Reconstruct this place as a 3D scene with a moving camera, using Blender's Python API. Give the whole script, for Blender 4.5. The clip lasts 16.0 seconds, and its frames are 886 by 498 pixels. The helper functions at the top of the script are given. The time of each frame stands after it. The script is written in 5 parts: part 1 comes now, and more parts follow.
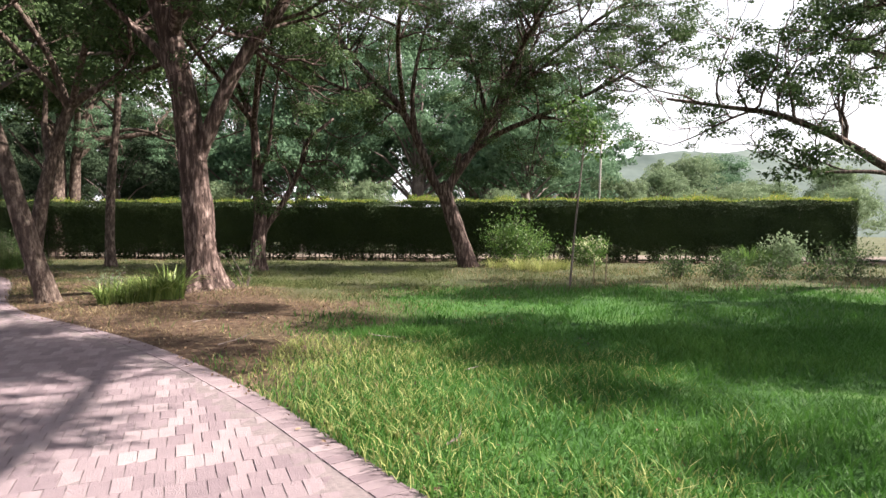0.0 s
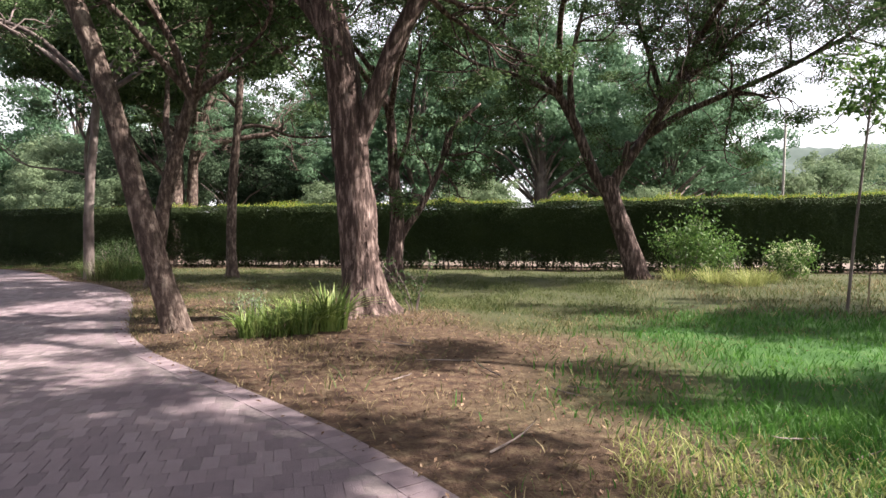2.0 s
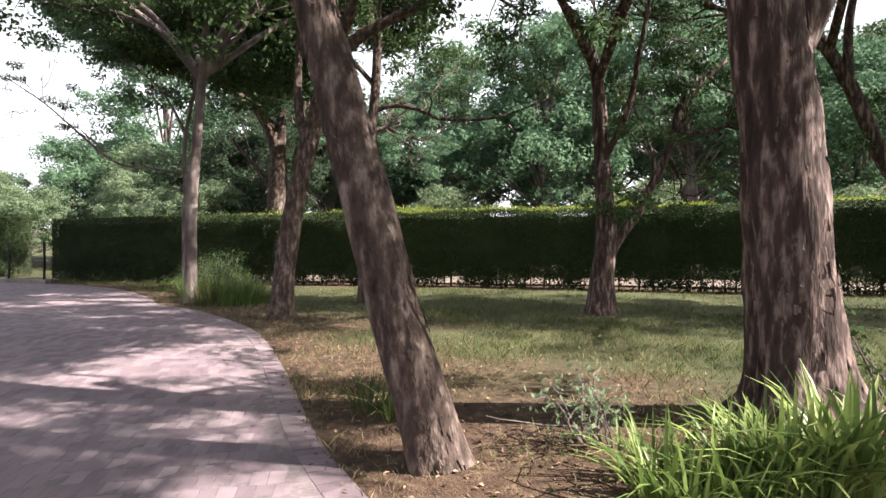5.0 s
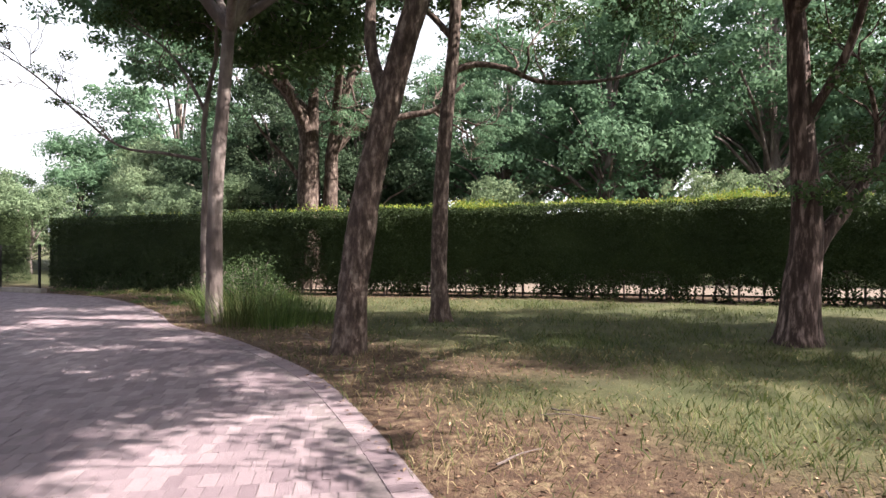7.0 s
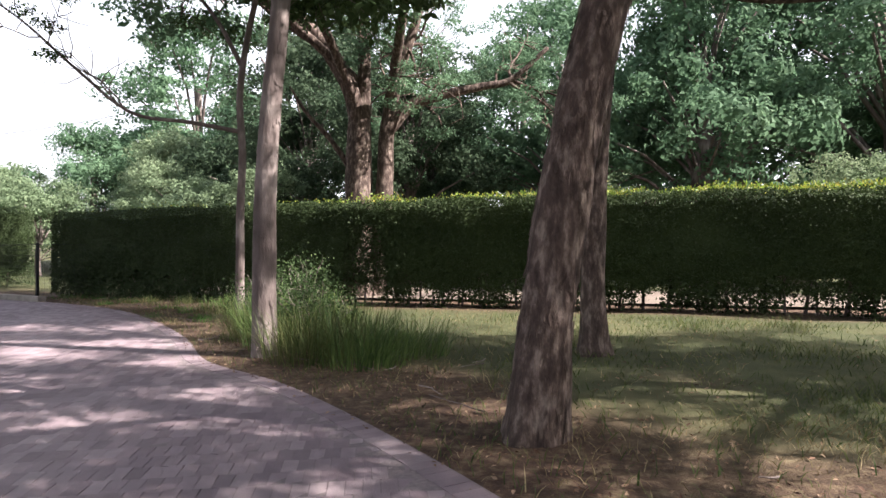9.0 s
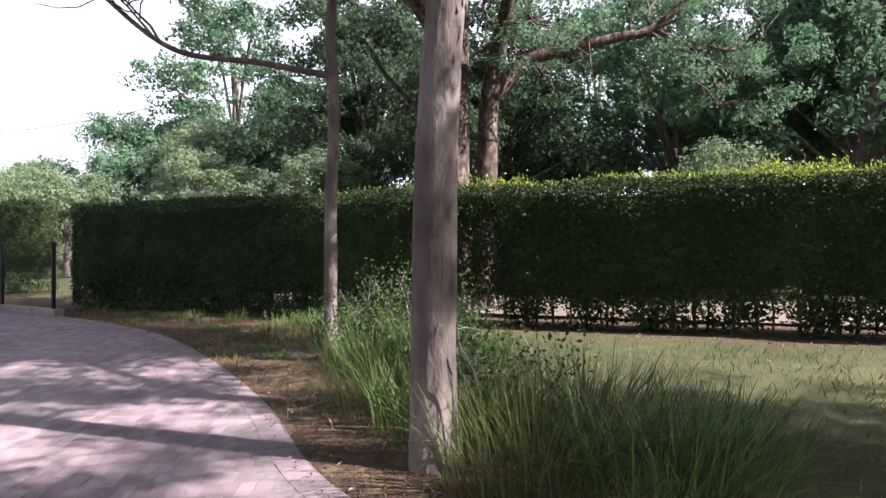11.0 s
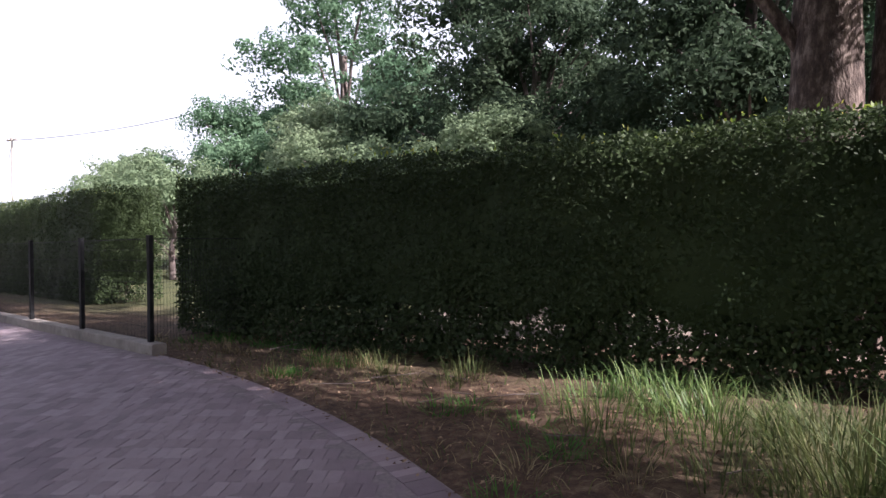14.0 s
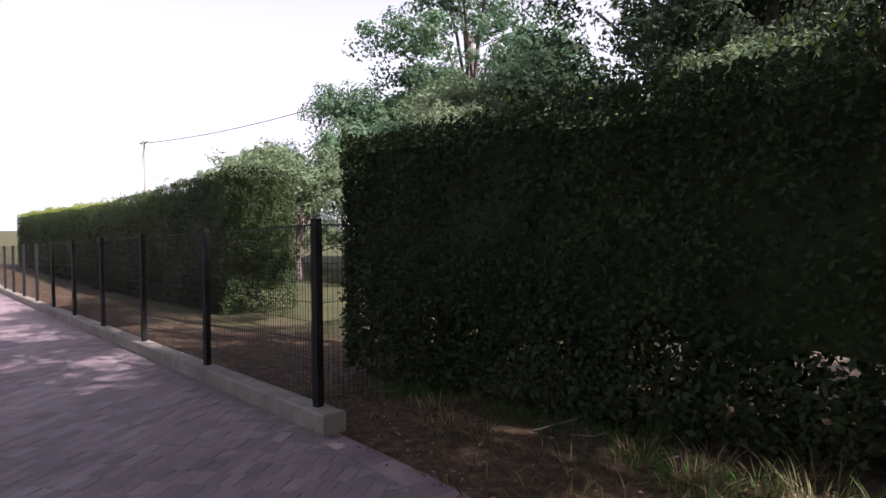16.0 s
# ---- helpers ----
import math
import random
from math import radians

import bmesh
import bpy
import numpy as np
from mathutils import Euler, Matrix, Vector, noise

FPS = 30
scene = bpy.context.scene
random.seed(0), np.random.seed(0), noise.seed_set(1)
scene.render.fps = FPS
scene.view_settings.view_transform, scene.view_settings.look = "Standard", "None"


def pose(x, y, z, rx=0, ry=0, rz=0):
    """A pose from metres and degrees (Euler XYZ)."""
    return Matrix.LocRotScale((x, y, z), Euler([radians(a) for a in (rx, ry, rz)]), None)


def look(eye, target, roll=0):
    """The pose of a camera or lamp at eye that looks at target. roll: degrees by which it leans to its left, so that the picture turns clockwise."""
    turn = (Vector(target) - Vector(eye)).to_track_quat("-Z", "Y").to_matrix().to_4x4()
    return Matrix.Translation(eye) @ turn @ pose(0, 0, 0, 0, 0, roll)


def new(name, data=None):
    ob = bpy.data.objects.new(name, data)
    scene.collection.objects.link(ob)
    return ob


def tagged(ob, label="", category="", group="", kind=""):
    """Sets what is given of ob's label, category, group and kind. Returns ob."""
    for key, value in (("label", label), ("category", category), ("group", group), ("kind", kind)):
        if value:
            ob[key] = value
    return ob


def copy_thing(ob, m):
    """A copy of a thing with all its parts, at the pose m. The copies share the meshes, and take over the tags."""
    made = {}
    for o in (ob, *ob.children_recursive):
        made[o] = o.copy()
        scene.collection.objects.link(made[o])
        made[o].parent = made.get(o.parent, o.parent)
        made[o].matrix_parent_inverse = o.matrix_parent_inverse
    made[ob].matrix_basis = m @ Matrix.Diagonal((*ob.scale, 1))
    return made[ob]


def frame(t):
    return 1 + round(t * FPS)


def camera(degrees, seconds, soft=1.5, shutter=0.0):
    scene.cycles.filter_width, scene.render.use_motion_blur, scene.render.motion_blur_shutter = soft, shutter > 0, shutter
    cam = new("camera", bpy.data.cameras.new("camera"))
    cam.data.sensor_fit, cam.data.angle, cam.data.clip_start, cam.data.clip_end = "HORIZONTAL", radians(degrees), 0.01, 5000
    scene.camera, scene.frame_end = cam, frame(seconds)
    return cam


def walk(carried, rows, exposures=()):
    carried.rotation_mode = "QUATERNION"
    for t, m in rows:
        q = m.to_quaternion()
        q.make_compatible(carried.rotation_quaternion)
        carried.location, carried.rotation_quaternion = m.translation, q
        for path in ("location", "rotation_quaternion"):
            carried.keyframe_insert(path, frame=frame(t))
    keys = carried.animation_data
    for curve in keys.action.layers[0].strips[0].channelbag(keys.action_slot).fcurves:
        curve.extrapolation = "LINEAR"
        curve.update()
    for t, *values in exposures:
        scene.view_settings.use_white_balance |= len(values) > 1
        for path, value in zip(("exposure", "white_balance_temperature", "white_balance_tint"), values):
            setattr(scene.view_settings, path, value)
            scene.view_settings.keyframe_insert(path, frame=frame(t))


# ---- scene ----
cam = camera(72.7, 16.0)
METRES, EYE, TILT, LEAN, TURN = 33.3, 1.5, 0.74, 1.5, 0.0
ROWS = [
    (0.0, 0.0, 0.0, 0.0, 0.3, -3.24, -3.19),
    (0.5, -0.0166, 0.0245, -0.0014, 1.94, -3.24, -3.03),
    (1.0, -0.0332, 0.0482, -0.0029, 3.92, -3.24, -2.84),
    (1.5, -0.051, 0.0728, -0.0049, 6.14, -3.2, -2.67),
    (2.0, -0.0691, 0.095, -0.006, 8.57, -3.2, -2.55),
    (2.5, -0.0883, 0.1171, -0.007, 10.3, -3.16, -2.47),
    (3.0, -0.109, 0.1392, -0.0086, 11.9, -3.1, -2.44),
    (3.5, -0.1288, 0.1601, -0.0101, 13.23, -2.97, -2.39),
    (4.0, -0.1489, 0.18, -0.0114, 13.93, -2.82, -2.4),
    (4.5, -0.1688, 0.1991, -0.0129, 14.32, -2.64, -2.41),
    (5.0, -0.1883, 0.2192, -0.0146, 14.59, -2.36, -2.39),
    (7.5, -0.2849, 0.3324, -0.0223, 15.7, -2.18, -2.19),
    (8.0, -0.3051, 0.3551, -0.024, 15.94, -2.18, -2.2),
    (8.5, -0.3266, 0.3785, -0.0259, 16.31, -2.18, -2.2),
    (9.0, -0.3488, 0.402, -0.028, 16.82, -2.15, -2.21),
    (11.5, -0.4672, 0.5175, -0.0344, 20.2, -2.63, -1.93),
    (12.0, -0.4931, 0.5401, -0.0366, 21.09, -2.77, -1.78),
    (12.5, -0.519, 0.5619, -0.0391, 22.07, -2.85, -1.73),
    (13.0, -0.5445, 0.5825, -0.0414, 23.05, -2.87, -1.67),
    (13.5, -0.5703, 0.6017, -0.0427, 24.55, -2.99, -1.49),
    (14.0, -0.5968, 0.6203, -0.0443, 27.25, -3.12, -1.23),
    (14.5, -0.6235, 0.6389, -0.0463, 30.18, -3.21, -0.99),
    (15.0, -0.6519, 0.6571, -0.0486, 32.49, -3.27, -0.84),
    (15.5, -0.6811, 0.6747, -0.0507, 34.59, -3.36, -0.72),
    (16.0, -0.7109, 0.6913, -0.0531, 36.77, -3.48, -0.46),
]
EXPOSURES = [(0.0, 1.72, 6480, 13), (1.5, 1.7, 6420, 14), (3.5, 1.86, 6400, 14), (5.0, 1.9, 6370, 14), (9.0, 1.97, 6230, 15), (12.5, 1.66, 5900, 21), (14.0, 1.6, 5950, 23), (16.0, 1.2, 6150, 26)]
walk(cam, [(t, pose(0, 0, EYE, TILT, LEAN, TURN) @ pose(METRES * x, METRES * y, METRES * z, 90 + pitch, roll, yaw)) for t, x, y, z, yaw, pitch, roll in ROWS], EXPOSURES)

# ---- light ----
SUN_AZ, SUN_EL = 88.0, 42.0     # degrees clockwise from +y, and above the horizon
sun_dir = Vector((math.sin(radians(SUN_AZ)) * math.cos(radians(SUN_EL)), math.cos(radians(SUN_AZ)) * math.cos(radians(SUN_EL)), math.sin(radians(SUN_EL))))
world = bpy.data.worlds.new("sky")
scene.world = world
world.use_nodes = True
wn = world.node_tree.nodes
sky = wn.new("ShaderNodeTexSky")
sky.sky_type, sky.sun_disc = "NISHITA", False
sky.sun_elevation, sky.sun_rotation = radians(SUN_EL), radians(SUN_AZ)
sky.air_density, sky.dust_density, sky.ozone_density = 1.0, 4.0, 1.0
haze = wn.new("ShaderNodeMix")
haze.data_type = "RGBA"
haze.inputs[7].default_value = (10.6, 10.7, 10.8, 1)   # thin bright cloud, thicker towards the horizon
way = wn.new("ShaderNodeTexCoord")
height = wn.new("ShaderNodeSeparateXYZ")
share = wn.new("ShaderNodeMapRange")
share.interpolation_type = "SMOOTHSTEP"
share.inputs["From Min"].default_value, share.inputs["From Max"].default_value = 0.0, 0.9
share.inputs["To Min"].default_value, share.inputs["To Max"].default_value = 0.85, 0.15
world.node_tree.links.new(way.outputs["Generated"], height.inputs[0])
world.node_tree.links.new(height.outputs["Z"], share.inputs["Value"])
world.node_tree.links.new(share.outputs["Result"], haze.inputs["Factor"])
world.node_tree.links.new(sky.outputs[0], haze.inputs[6])
world.node_tree.links.new(haze.outputs[2], wn["Background"].inputs[0])
wn["Background"].inputs[1].default_value = 0.056
lamp = bpy.data.lights.new("sun", "SUN")
lamp.energy, lamp.angle, lamp.color = 5.0, radians(0.55), (1.0, 0.93, 0.82)
sun = new("sun", lamp)
sun.matrix_world = look((0, 0, 0), -sun_dir)


# ---- materials ----
def mat(name, colors, scale=6.0, rough=0.8, bump=0.0, bump_scale=40.0, metal=0.0, translucent=0.0, island=0.0, piece=0.0, stretch=(1, 1, 1), spec=0.3, detail=6.0, big=0.0):
    """A node material: noise at a coarse and a fine scale between colours, with relief."""
    m = bpy.data.materials.new(name)
    m.use_nodes = True
    nt = m.node_tree
    N, L = nt.nodes, nt.links
    bsdf, out = N["Principled BSDF"], N["Material Output"]
    geo = N.new("ShaderNodeNewGeometry")
    mapping = N.new("ShaderNodeMapping")
    mapping.inputs["Scale"].default_value = stretch
    L.new(geo.outputs["Position"], mapping.inputs["Vector"])
    n1 = N.new("ShaderNodeTexNoise")
    n1.inputs["Scale"].default_value, n1.inputs["Detail"].default_value, n1.inputs["Roughness"].default_value = scale, detail, 0.6
    L.new(mapping.outputs[0], n1.inputs["Vector"])
    fac = n1.outputs["Fac"]
    if island or piece:
        rnd = geo.outputs["Random Per Island"]
        if piece:
            rnd = N.new("ShaderNodeObjectInfo").outputs["Random"]
        mix = N.new("ShaderNodeMix")
        mix.inputs["Factor"].default_value = island or piece
        L.new(fac, mix.inputs["A"]), L.new(rnd, mix.inputs["B"])
        fac = mix.outputs["Result"]
    if big:
        n3 = N.new("ShaderNodeTexNoise")
        n3.inputs["Scale"].default_value, n3.inputs["Detail"].default_value = big, 3.0
        L.new(geo.outputs["Position"], n3.inputs["Vector"])
        mix = N.new("ShaderNodeMix")
        mix.inputs["Factor"].default_value = 0.5
        L.new(fac, mix.inputs["A"]), L.new(n3.outputs["Fac"], mix.inputs["B"])
        fac = mix.outputs["Result"]
    ramp = N.new("ShaderNodeValToRGB")
    el = ramp.color_ramp.elements
    lo, hi = (0.3, 0.7) if not (island or piece) else (0.15, 0.85)
    for k, c in enumerate(colors):
        p = lo + (hi - lo) * k / max(1, len(colors) - 1)
        e = el[k] if k < 2 else el.new(p)
        e.position, e.color = p, (*c, 1)
    L.new(fac, ramp.inputs[0])
    L.new(ramp.outputs[0], bsdf.inputs["Base Color"])
    bsdf.inputs["Roughness"].default_value, bsdf.inputs["Metallic"].default_value = rough, metal
    bsdf.inputs["Specular IOR Level"].default_value = spec
    if bump:
        n2 = N.new("ShaderNodeTexNoise")
        n2.inputs["Scale"].default_value, n2.inputs["Detail"].default_value = bump_scale, 5.0
        L.new(mapping.outputs[0], n2.inputs["Vector"])
        b = N.new("ShaderNodeBump")
        b.inputs["Strength"].default_value, b.inputs["Distance"].default_value = bump, 0.02
        L.new(n2.outputs["Fac"], b.inputs["Height"])
        L.new(b.outputs[0], bsdf.inputs["Normal"])
    if translucent:
        tr = N.new("ShaderNodeBsdfTranslucent")
        L.new(ramp.outputs[0], tr.inputs["Color"])
        ms = N.new("ShaderNodeMixShader")
        ms.inputs[0].default_value = translucent
        L.new(bsdf.outputs[0], ms.inputs[1]), L.new(tr.outputs[0], ms.inputs[2]), L.new(ms.outputs[0], out.inputs[0])
    return m


M_SAND = mat("pale_sand", [(0.13, 0.10, 0.08), (0.21, 0.17, 0.14)], 2.0, 0.95, 0.4, 50.0, big=0.5)
M_JOINT = mat("joint_sand", [(0.16, 0.13, 0.135), (0.26, 0.21, 0.215)], 30.0, 0.95, 0.4, 200.0)
M_PAVER = mat("worn_clay_paver", [(0.12, 0.085, 0.098), (0.20, 0.15, 0.168), (0.285, 0.222, 0.238), (0.43, 0.352, 0.358)], 9.0, 0.75, 0.5, 120.0, island=0.55, big=0.7)
M_PAVER_ONE = mat("worn_clay_paver_single", [(0.12, 0.085, 0.098), (0.20, 0.15, 0.168), (0.285, 0.222, 0.238), (0.43, 0.352, 0.358)], 9.0, 0.75, 0.5, 120.0, piece=0.55, big=0.7)
M_BARK = mat("reddish_bark", [(0.018, 0.011, 0.01), (0.058, 0.036, 0.031), (0.28, 0.205, 0.185)], 14.0, 0.9, 1.0, 30.0, stretch=(1, 1, 0.22))
M_BARK_SMOOTH = mat("flaking_brown_bark", [(0.028, 0.018, 0.015), (0.08, 0.055, 0.046), (0.25, 0.195, 0.165)], 13.0, 0.88, 1.0, 40.0, stretch=(1, 1, 0.4))
M_BARK_GREY = mat("grey_brown_bark", [(0.06, 0.045, 0.042), (0.135, 0.105, 0.098), (0.31, 0.26, 0.242)], 6.0, 0.85, 0.8, 25.0, stretch=(1, 1, 0.35), big=1.5)
M_LEAF = mat("olive_leaf", [(0.03, 0.052, 0.022), (0.058, 0.098, 0.036), (0.105, 0.155, 0.058)], 1.2, 0.65, translucent=0.36, island=0.5, spec=0.2)
M_LEAF_LIGHT = mat("bright_leaf", [(0.045, 0.10, 0.024), (0.09, 0.17, 0.04), (0.16, 0.25, 0.065)], 1.2, 0.5, translucent=0.38, island=0.6)
M_HEDGE = mat("hedge_leaf", [(0.022, 0.034, 0.014), (0.041, 0.063, 0.024), (0.075, 0.105, 0.038)], 1.3, 0.6, translucent=0.25, island=0.55, big=0.6, spec=0.2)
M_HEDGE_TOP = mat("hedge_new_growth_and_sun", [(0.10, 0.18, 0.03), (0.21, 0.29, 0.05), (0.40, 0.34, 0.08)], 1.0, 0.5, translucent=0.45, island=0.6)
M_FOREST = mat("forest_leaf", [(0.06, 0.115, 0.065), (0.115, 0.195, 0.115), (0.19, 0.285, 0.165)], 0.5, 0.7, translucent=0.42, island=0.4, big=0.25, spec=0.1)
M_FOREST_GREY = mat("forest_leaf_grey_green", [(0.10, 0.15, 0.085), (0.175, 0.235, 0.135), (0.28, 0.33, 0.20)], 0.5, 0.7, translucent=0.42, island=0.4, big=0.25, spec=0.1)
M_PALE = mat("pale_grass_blade", [(0.16, 0.20, 0.05), (0.30, 0.33, 0.11), (0.46, 0.45, 0.20)], 0.8, 0.7, translucent=0.35, island=0.6)
# needles coloured darker to carry the massive tree's shade
M_SHADED_PINE = mat("pine_needles_with_shade", [(0.03, 0.05, 0.03), (0.052, 0.08, 0.046), (0.09, 0.12, 0.066)], 0.5, 0.7, translucent=0.35, island=0.4, big=0.25, spec=0.1)
M_LAWN = mat("lawn_blade", [(0.03, 0.088, 0.015), (0.062, 0.165, 0.028), (0.14, 0.27, 0.055)], 0.8, 0.6, translucent=0.4, island=0.5, big=0.5)
M_DRY = mat("dry_blade", [(0.09, 0.062, 0.036), (0.205, 0.155, 0.085), (0.40, 0.33, 0.185)], 0.8, 0.8, translucent=0.3, island=0.6)
M_OLIVE_GRASS = mat("thin_grass_blade", [(0.045, 0.07, 0.02), (0.085, 0.11, 0.036), (0.155, 0.155, 0.06)], 0.8, 0.7, translucent=0.35, island=0.6)
M_LITTER = mat("dead_leaf", [(0.06, 0.03, 0.02), (0.145, 0.08, 0.05), (0.32, 0.22, 0.145)], 3.0, 0.8, island=0.85)
M_STRAP = mat("strap_leaf", [(0.036, 0.072, 0.02), (0.08, 0.135, 0.038), (0.165, 0.22, 0.07)], 3.0, 0.5, translucent=0.3, island=0.7, spec=0.2)
M_STRAP_ONE = mat("strap_leaf_single", [(0.07, 0.12, 0.03), (0.16, 0.23, 0.06), (0.32, 0.38, 0.13)], 3.0, 0.4, translucent=0.3, piece=0.7)
M_FLOWER = mat("pale_blossom", [(0.45, 0.48, 0.25), (0.70, 0.70, 0.50)], 5.0, 0.7, translucent=0.3, island=0.6)
M_METAL = mat("black_powder_coat", [(0.008, 0.008, 0.009), (0.02, 0.02, 0.022)], 12.0, 0.6, 0.1, 200.0, spec=0.2)
M_CONCRETE = mat("weathered_concrete", [(0.15, 0.13, 0.115), (0.25, 0.22, 0.195), (0.36, 0.32, 0.29)], 6.0, 0.9, 0.6, 90.0, big=1.2)
M_POLE = mat("weathered_pole", [(0.25, 0.23, 0.21), (0.40, 0.38, 0.35)], 8.0, 0.85, 0.3, 60.0)
M_STAKE = mat("split_wood", [(0.20, 0.15, 0.10), (0.36, 0.28, 0.20)], 20.0, 0.85, 0.4, 60.0, stretch=(1, 1, 0.2))
M_HILL = mat("distant_bush", [(0.045, 0.065, 0.06), (0.075, 0.10, 0.09), (0.11, 0.135, 0.12)], 0.03, 0.95, detail=10.0)

# ---- ground form and the line of the drive ----
GX, GY, GC = 0.0273, -0.0128, 0.17


def ground(x, y):
    """Height of the gently falling ground, with low mounds round the tree feet."""
    x, y = np.asarray(x, float), np.asarray(y, float)
    z = GX * np.clip(x, -48, 45) + GY * np.clip(y, -40, 60) + GC
    z = z + 0.16 * np.exp(-((x + 4.6) ** 2 + (y - 12.0) ** 2) / 3.0)
    return z


def gz(x, y):
    return float(ground(x, y))


# the drive's edge beside the grass, from behind the first eye to the fence, then along the kerb
EDGE = [(8.0, -6.5), (3.2, -0.8), (1.4, 1.3), (0.0, 2.9), (-1.4, 4.75), (-3.1, 6.65), (-4.6, 7.95), (-6.6, 9.5), (-8.0, 11.0), (-9.4, 13.0), (-10.9, 15.1), (-12.3, 16.7), (-14.8, 18.75),
        (-16.6, 19.75), (-18.2, 21.3), (-20.3, 23.0), (-22.6, 24.55), (-25.0, 25.6), (-27.3, 26.25), (-32.8, 27.45), (-38.2, 28.6), (-60.0, 33.3), (-80.0, 37.6)]


def smooth(pts, n):
    """A Catmull-Rom line through pts, n steps a span."""
    p = np.array([np.array(pts[0]) * 2 - np.array(pts[1]), *pts, np.array(pts[-1]) * 2 - np.array(pts[-2])], float)
    out = []
    for i in range(1, len(p) - 2):
        for s in np.arange(n) / n:
            a, b, c, d = p[i - 1], p[i], p[i + 1], p[i + 2]
            out.append(0.5 * (2 * b + (c - a) * s + (2 * a - 5 * b + 4 * c - d) * s * s + (3 * b - a - 3 * c + d) * s ** 3))
    out.append(p[-2])
    return np.array(out)


EDGE_LINE = smooth(EDGE, 8)


def edge_offset(x, y):
    """How far a place lies from the drive's edge: positive on the grass."""
    P = np.stack([np.asarray(x, float).ravel(), np.asarray(y, float).ravel()], 1)
    best, val = np.full(len(P), 1e9), np.zeros(len(P))
    for a, b in zip(EDGE_LINE[:-1], EDGE_LINE[1:]):
        d = b - a
        s = np.clip(((P - a) @ d) / (d @ d), 0, 1)
        q = P - a - s[:, None] * d
        dist = np.hypot(q[:, 0], q[:, 1])
        side = np.sign(d[1] * q[:, 0] - d[0] * q[:, 1])
        use = dist < best
        best, val = np.where(use, dist, best), np.where(use, dist * side, val)
    return val


# ---- mesh tools ----
rng = np.random.default_rng(7)


def mesh_of(name, verts, faces, material, smooth_shade=False):
    """A mesh from arrays: faces all have the same number of corners, or are a list."""
    me = bpy.data.meshes.new(name)
    verts = np.asarray(verts, np.float32)
    if isinstance(faces, np.ndarray):
        n, k = faces.shape
        me.vertices.add(len(verts)), me.loops.add(n * k), me.polygons.add(n)
        me.vertices.foreach_set("co", verts.ravel())
        me.loops.foreach_set("vertex_index", faces.astype(np.int32).ravel())
        me.polygons.foreach_set("loop_start", np.arange(0, n * k, k, dtype=np.int32))
        me.update(calc_edges=True)
    else:
        me.from_pydata([tuple(v) for v in verts], [], faces)
    me.materials.append(material)
    me.polygons.foreach_set("use_smooth", np.full(len(me.polygons), smooth_shade))
    return me


def part(name, me, parent=None, label=""):
    """Link a mesh as one object, under a thing or a part."""
    ob = new(name, me)
    if parent:
        ob.parent = parent
    return tagged(ob, label)


def empty(name, x, y, z=None, rz=0.0):
    ob = new(name)
    ob.empty_display_size = 0.2
    ob.matrix_basis = pose(x, y, gz(x, y) if z is None else z, 0, 0, rz)
    return ob


class Geo:
    """Gathers quads."""

    def __init__(self):
        self.v, self.f, self.n = [], [], 0

    def add(self, v, f):
        self.v.append(np.asarray(v, float)), self.f.append(np.asarray(f) + self.n)
        self.n += len(v)

    def mesh(self, name, material, shade=False):
        return mesh_of(name, np.concatenate(self.v), np.concatenate(self.f), material, shade)

    def tube(self, pts, radii, sides=8, rough=0.0, flare=0.0, cap=True):
        pts, radii = np.asarray(pts, float), np.asarray(radii, float)
        n = len(pts)
        tan = np.gradient(pts, axis=0)
        tan /= np.linalg.norm(tan, axis=1)[:, None] + 1e-9
        ref = np.array([1.0, 0.0, 0.0]) if abs(tan[0][0]) < 0.8 else np.array([0.0, 1.0, 0.0])
        a = np.arange(sides) * 2 * np.pi / sides
        v = np.zeros((n, sides, 3))
        for i in range(n):
            u = ref - tan[i] * (ref @ tan[i])
            u /= np.linalg.norm(u)
            ref = u
            w = np.cross(tan[i], u)
            r = np.full(sides, radii[i])
            if rough:
                for k in range(sides):
                    p = Vector((math.cos(a[k]) * 2.2, math.sin(a[k]) * 2.2, pts[i][2] * 1.6 + pts[0][0]))
                    q = Vector((math.cos(a[k]) * 7, math.sin(a[k]) * 7, pts[i][2] * 3.0 + pts[0][1]))
                    r[k] *= 1 + rough * (noise.noise(p) * 1.0 + noise.noise(q) * 0.55)
            if flare:
                h = pts[i][2] - pts[0][2]
                lobes = 1 + 0.35 * np.sin(a * 3 + 1.0) + 0.2 * np.sin(a * 5)
                r = r * (1 + flare * math.exp(-h / 0.22) * lobes)
            v[i] = pts[i] + r[:, None] * (np.cos(a)[:, None] * u + np.sin(a)[:, None] * w)
        idx = np.arange(n * sides).reshape(n, sides)
        nxt = np.roll(idx, -1, axis=1)
        f = np.stack([idx[:-1], nxt[:-1], nxt[1:], idx[1:]], -1).reshape(-1, 4)
        v = v.reshape(-1, 3)
        if cap:
            v = np.concatenate([v, [pts[-1] + tan[-1] * radii[-1] * 0.6]])
            last = idx[-1]
            f = np.concatenate([f, [[last[k], last[(k + 1) % sides], last[(k + 2) % sides], n * sides] for k in range(0, sides - 1, 2)]])
        self.add(v, f)

    def box(self, x0, y0, z0, x1, y1, z1):
        v = [(x, y, z) for x in (x0, x1) for y in (y0, y1) for z in (z0, z1)]
        self.add(v, [(0, 1, 3, 2), (4, 6, 7, 5), (0, 4, 5, 1), (2, 3, 7, 6), (0, 2, 6, 4), (1, 5, 7, 3)])


